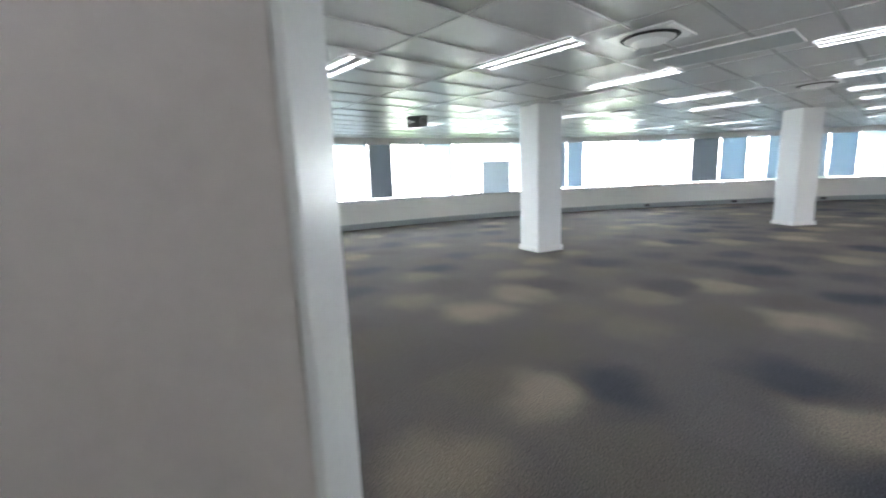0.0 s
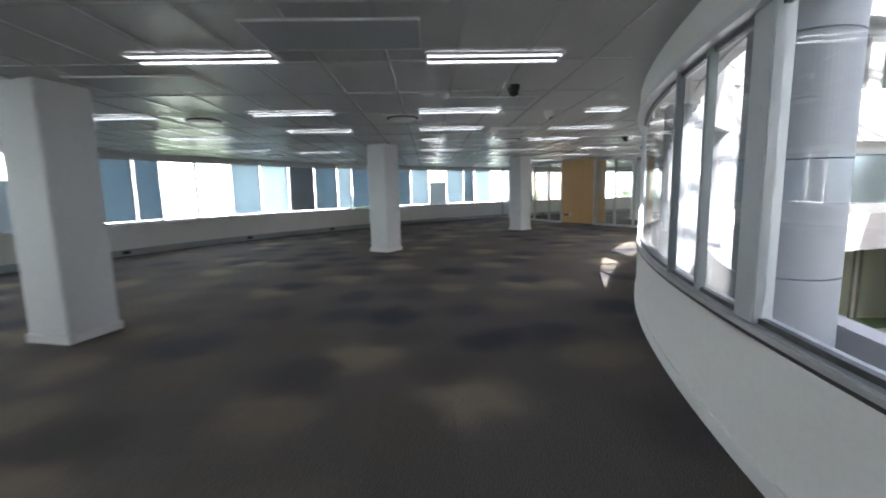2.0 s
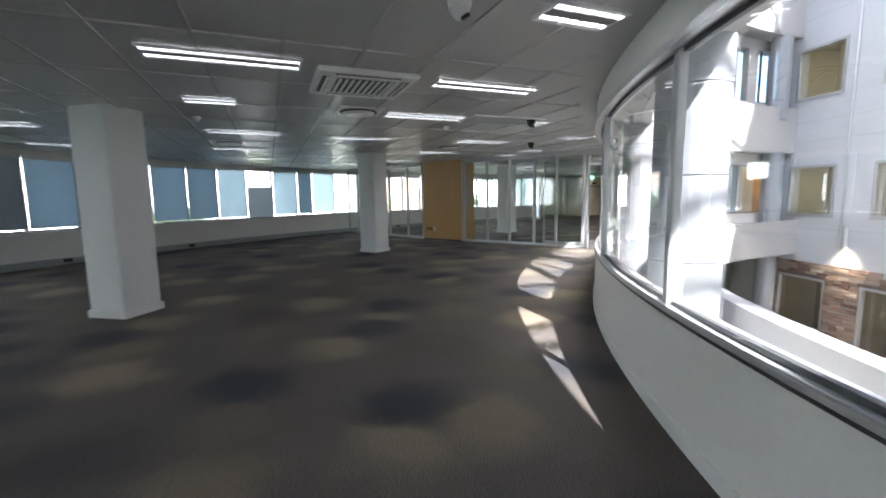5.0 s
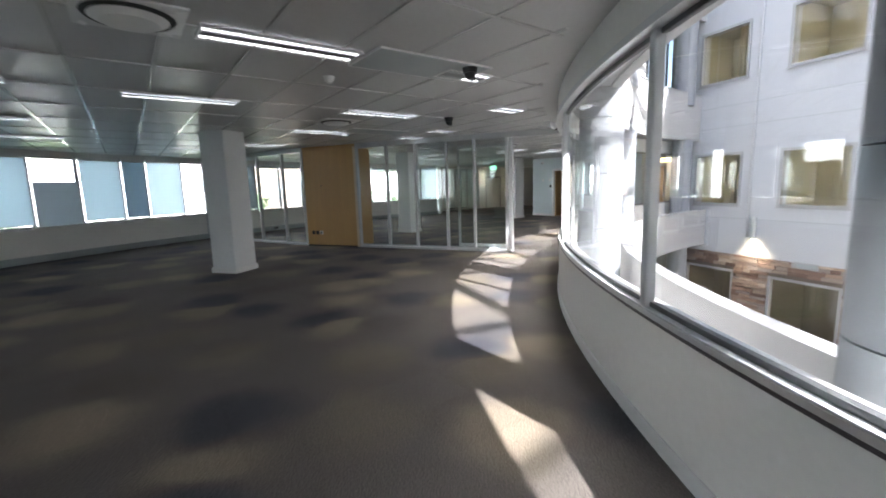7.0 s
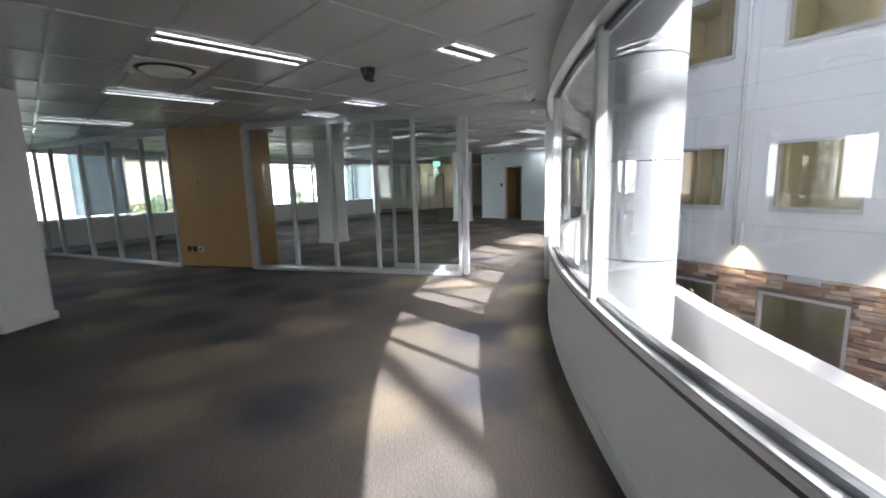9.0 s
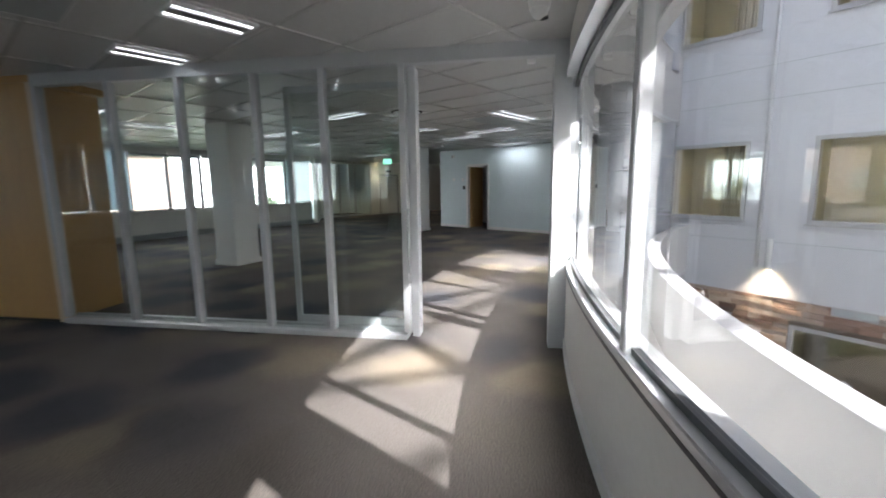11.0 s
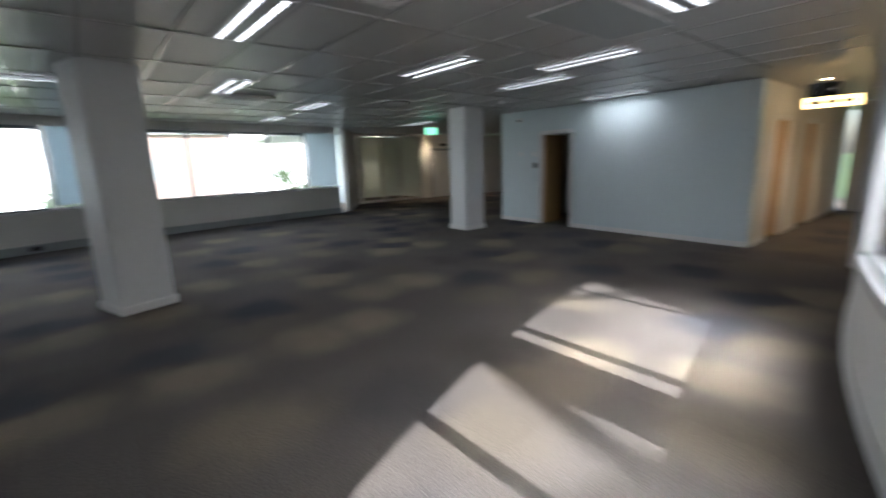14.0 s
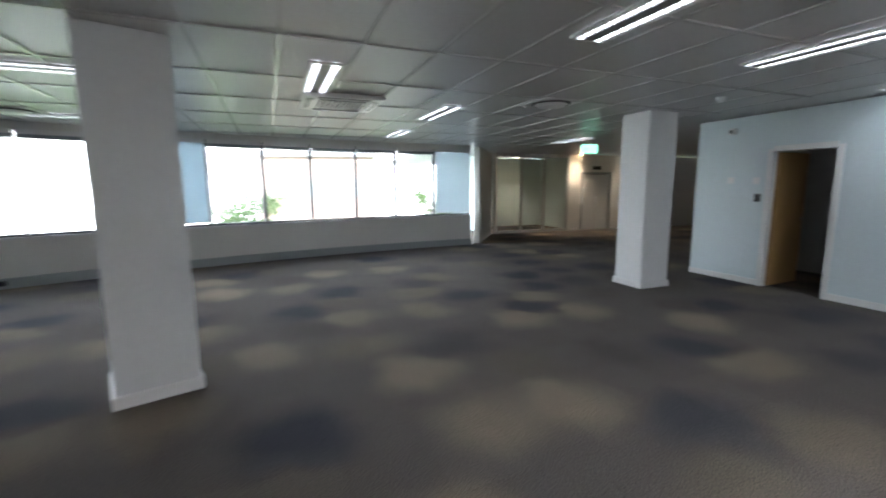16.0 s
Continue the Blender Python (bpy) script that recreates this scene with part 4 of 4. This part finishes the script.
structure("upper_street_wall", arcs((RO, RO + 0.2, H + 0.21, 9.9, 46.1, TH1), step=3), COURT_WHITE, "plain rendered upper street wall", "facade")
# ground-floor glazing under the gallery
gf = structure("ground_floor_front", arcs((RI + 1.2, RI + 1.4, GZ, -0.31, 41.5, TH1), step=2), ROOM, "shaded ground-floor wall under the gallery", "facade")
part("end_wall", boxes((-0.3, 1.42, -0.2, 0.0, GZ, -0.31), m=radial(RI, 41.4)), COURT_WHITE, gf, "plain end wall under the gallery")
for a in range(43, 146, 6):
    part("shop_pane", boxes((-0.06, -0.03, -0.62, 0.62, GZ + 0.1, -0.9), m=radial(RI + 1.2, a)), GREEN, gf)
    part("shop_frame", boxes((-0.08, -0.02, -0.70, -0.63, GZ + 0.013, -0.6), (-0.08, -0.02, 0.63, 0.70, GZ + 0.013, -0.6), m=radial(RI + 1.2, a)), ALU_DARK, gf)


def court_column(th):
    c = new("round_column")
    c.matrix_world = radial(RI - 0.53, th)
    z = 0.16
    for z0, z1 in ((GZ + 0.013, -0.45), (-0.199, 0.90), (0.908, 1.60), (1.608, 2.30), (2.308, 2.669), (3.661, 6.169), (7.161, 9.899)):
        bm = bmesh.new()
        cyl(bm, 0.28, z0, z1, seg=64)
        part("drum", bm, COLUMN_CLAD, c)
    return tagged(c, "round grey panel-clad column beside the court glazing", "column", "court columns")


COLUMN_CLAD = material("column_cladding", (0.27, 0.285, 0.31), 0.5, 0.0, vary=0.06, scale=4, spec=0.35)
for th in (122.4, 103.8, 85.0, 62.5, 44.5):
    court_column(th)

# glazed court roof: beams only, the glass is clear
roof = new("court_roof")
rm = Matrix.Translation((CX, CY, 0)) @ Matrix.Rotation(radians(31), 4, "Z")
roof.matrix_world = Matrix()
for k in range(-6, 8):
    part("beam", boxes((-16, 16, k * 2.3 - 0.07, k * 2.3 + 0.07, 11.0, 11.3), m=rm), COURT_WHITE, roof)
for k in range(-5, 6):
    part("purlin", boxes((k * 2.7 - 0.04, k * 2.7 + 0.04, -14, 16, 11.31, 11.42), m=rm), COURT_WHITE, roof)
for k in range(-5, 5, 2):
    bm = bmesh.new()
    for s in (-1, 1):
        rod(bm, rm @ Vector((k * 2.7, -s * 14, 10.9)), rm @ Vector((k * 2.7 + 9, s * 14, 10.9)), 0.06, 8)
    part("brace", bm, COURT_WHITE, roof, smooth=True)
tagged(roof, "white steel beams and braces of the court roof", "roof", kind="structure")

# ---- outside the street windows ----
rnd = random.Random(5)


def tree(x, y, h, name="tree"):
    t = new(name)
    t.matrix_world = Matrix.Translation((x, y, GZ))
    bm = bmesh.new()
    cyl(bm, 0.16, 0, h * 0.5, seg=10, r2=0.09)
    tips = []
    for i in range(9):
        a = rnd.uniform(0, 6.28)
        z = h * rnd.uniform(0.3, 0.5)
        e = Vector((math.cos(a) * h * 0.28, math.sin(a) * h * 0.28, h * rnd.uniform(0.55, 0.9)))
        rod(bm, (0, 0, z), e, 0.04, 6)
        tips.append(e)
    part("trunk", bm, BARK, t)
    verts, faces = [], []
    for i in range(2600):
        e = rnd.choice(tips)
        p = e + Vector((rnd.gauss(0, 1), rnd.gauss(0, 1), rnd.gauss(0, 0.8))) * h * 0.10
        a, b = Vector((rnd.gauss(0, 1), rnd.gauss(0, 1), rnd.gauss(0, 1))).normalized() * 0.13, Vector((rnd.gauss(0, 1), rnd.gauss(0, 1), rnd.gauss(0, 1))).normalized() * 0.07
        k = len(verts)
        verts += [p - a, p + b, p + a, p - b]
        faces.append((k, k + 1, k + 2, k + 3))
    me = bpy.data.meshes.new("crown")
    me.from_pydata([tuple(q) for q in verts], [], faces)
    me.materials.append(LEAF)
    new("crown", me).parent = t
    return tagged(t, "leafy green tree standing outside the windows", "tree", "street trees")


for x, y, h in ((37.0, 24.5, 4.6), (47.0, 17.0, 5.0), (25.0, 33.0, 5.0)):
    tree(x, y, h)


def far_building(x, y, w, d, h, rz):
    b = new("office_building")
    b.matrix_world = pose(x, y, GZ, 0, 0, rz)
    part("wall", boxes((-w / 2, w / 2, -d / 2, d / 2, 0, h)), BRICK_FAR, b)
    part("roof", boxes((-w / 2 - 0.3, w / 2 + 0.3, -d / 2 - 0.3, d / 2 + 0.3, h + 0.001, h + 0.4)), SKIRT_GREY, b)
    for k in range(int(w / 3)):
        for z in range(int(h / 3.2)):
            px = -w / 2 + 1.5 + k * 3
            part("window", boxes((px - 0.8, px + 0.8, -d / 2 - 0.05, -d / 2 - 0.001, 1 + z * 3.2, 2.5 + z * 3.2)), SKIRT_GREY, b)
    return tagged(b, "pale brick office block across the street", "building")


BRICK_FAR = material("far_brick", (0.50, 0.38, 0.33), 0.85, vary=0.15, scale=2)
far_building(50, 30, 9, 8, 7.5, -55)
# glowing sheet added in place of bright sky and distance
structure("backdrop", arcs((74.0, 74.5, GZ, 34, 20, 165), step=3), BACKDROP_GLOW, "pale glowing backdrop added to whiten the street windows and light the room", "backdrop")

# ---- stone cladding of the court wall, piece by piece ----
STONE = material("split_stone", (0.34, 0.21, 0.15), 0.85, vary=0.25, scale=6, bump=0.5, bump_scale=25)
sn, sl = STONE.node_tree.nodes, STONE.node_tree.links
info = sn.new("ShaderNodeObjectInfo")
geo = sn.new("ShaderNodeNewGeometry")
addn = sn.new("ShaderNodeMath")
addn.operation = "ADD"
sl.new(info.outputs["Random"], addn.inputs[0])
sl.new(geo.outputs["Random Per Island"], addn.inputs[1])
frac = sn.new("ShaderNodeMath")
frac.operation = "FRACT"
sl.new(addn.outputs[0], frac.inputs[0])
sr = sn.new("ShaderNodeValToRGB")
se = sr.color_ramp.elements
se[0].color, se[1].color = (0.16, 0.10, 0.08, 1), (0.50, 0.40, 0.32, 1)
for p, c in ((0.35, (0.30, 0.20, 0.155, 1)), (0.6, (0.38, 0.28, 0.215, 1)), (0.8, (0.28, 0.24, 0.22, 1))):
    se.new(p).color = c
sl.new(frac.outputs[0], sr.inputs[0])
scale_node = [k for k in sn if k.type == "VECT_MATH"][0]
sl.new(sr.outputs[0], scale_node.inputs[0])
shapes = []
for k in range(4):
    bm = boxes((0.004, 0.996, -0.06, 0.0, 0.05, 0.95))
    for vtx in bm.verts:
        if vtx.co.y > -0.01:
            vtx.co += Vector((rnd.uniform(-0.015, 0.015), rnd.uniform(-0.02, 0.012), rnd.uniform(-0.06, 0.06)))
    bmesh.ops.recalc_face_normals(bm, faces=bm.faces)
    me = bpy.data.meshes.new("stone")
    bm.to_mesh(me)
    bm.free()
    me.materials.append(STONE)
    shapes.append(me)
verts, faces, made = [], [], 0
z = GZ + 0.02
while z < -0.76:
    h = min(rnd.uniform(0.075, 0.125), -0.752 - z)
    x = -9.0
    while x < 2.86:
        w = min(rnd.uniform(0.18, 0.48), 2.88 - x)
        hit = [g for g in GROUND_S if x + w > g[0] - 0.03 and x < g[1] + 0.03 and z + h > -3.23 and z < -1.22]
        if hit and x < hit[0][0] - 0.12:
            w = hit[0][0] - 0.03 - x
            hit = []
        if hit:
            x = max(x + 0.01, hit[0][1] + 0.03)
            continue
        if w > 0.05 and h > 0.03:
            me = rnd.choice(shapes)
            mm = WM @ Matrix.Translation((x, rnd.uniform(-0.02, 0.012), z)) @ Matrix.Diagonal((w, 1, h, 1))
            if -2.7 < x and z > -2.4 and made < 300:
                ob = new("stone", me)
                ob.parent = cw
                ob.matrix_world = mm
                made += 1
            else:
                k = len(verts)
                verts += [tuple(mm @ vtx.co) for vtx in me.vertices]
                faces += [tuple(k + i for i in p.vertices) for p in me.polygons]
        x += w
    z += h
me = bpy.data.meshes.new("stone_courses")
me.from_pydata(verts, [], faces)
me.materials.append(STONE)
ob = new("stone_courses", me)
ob.parent = cw
tagged(ob, "further split-stone courses", kind="stuff")
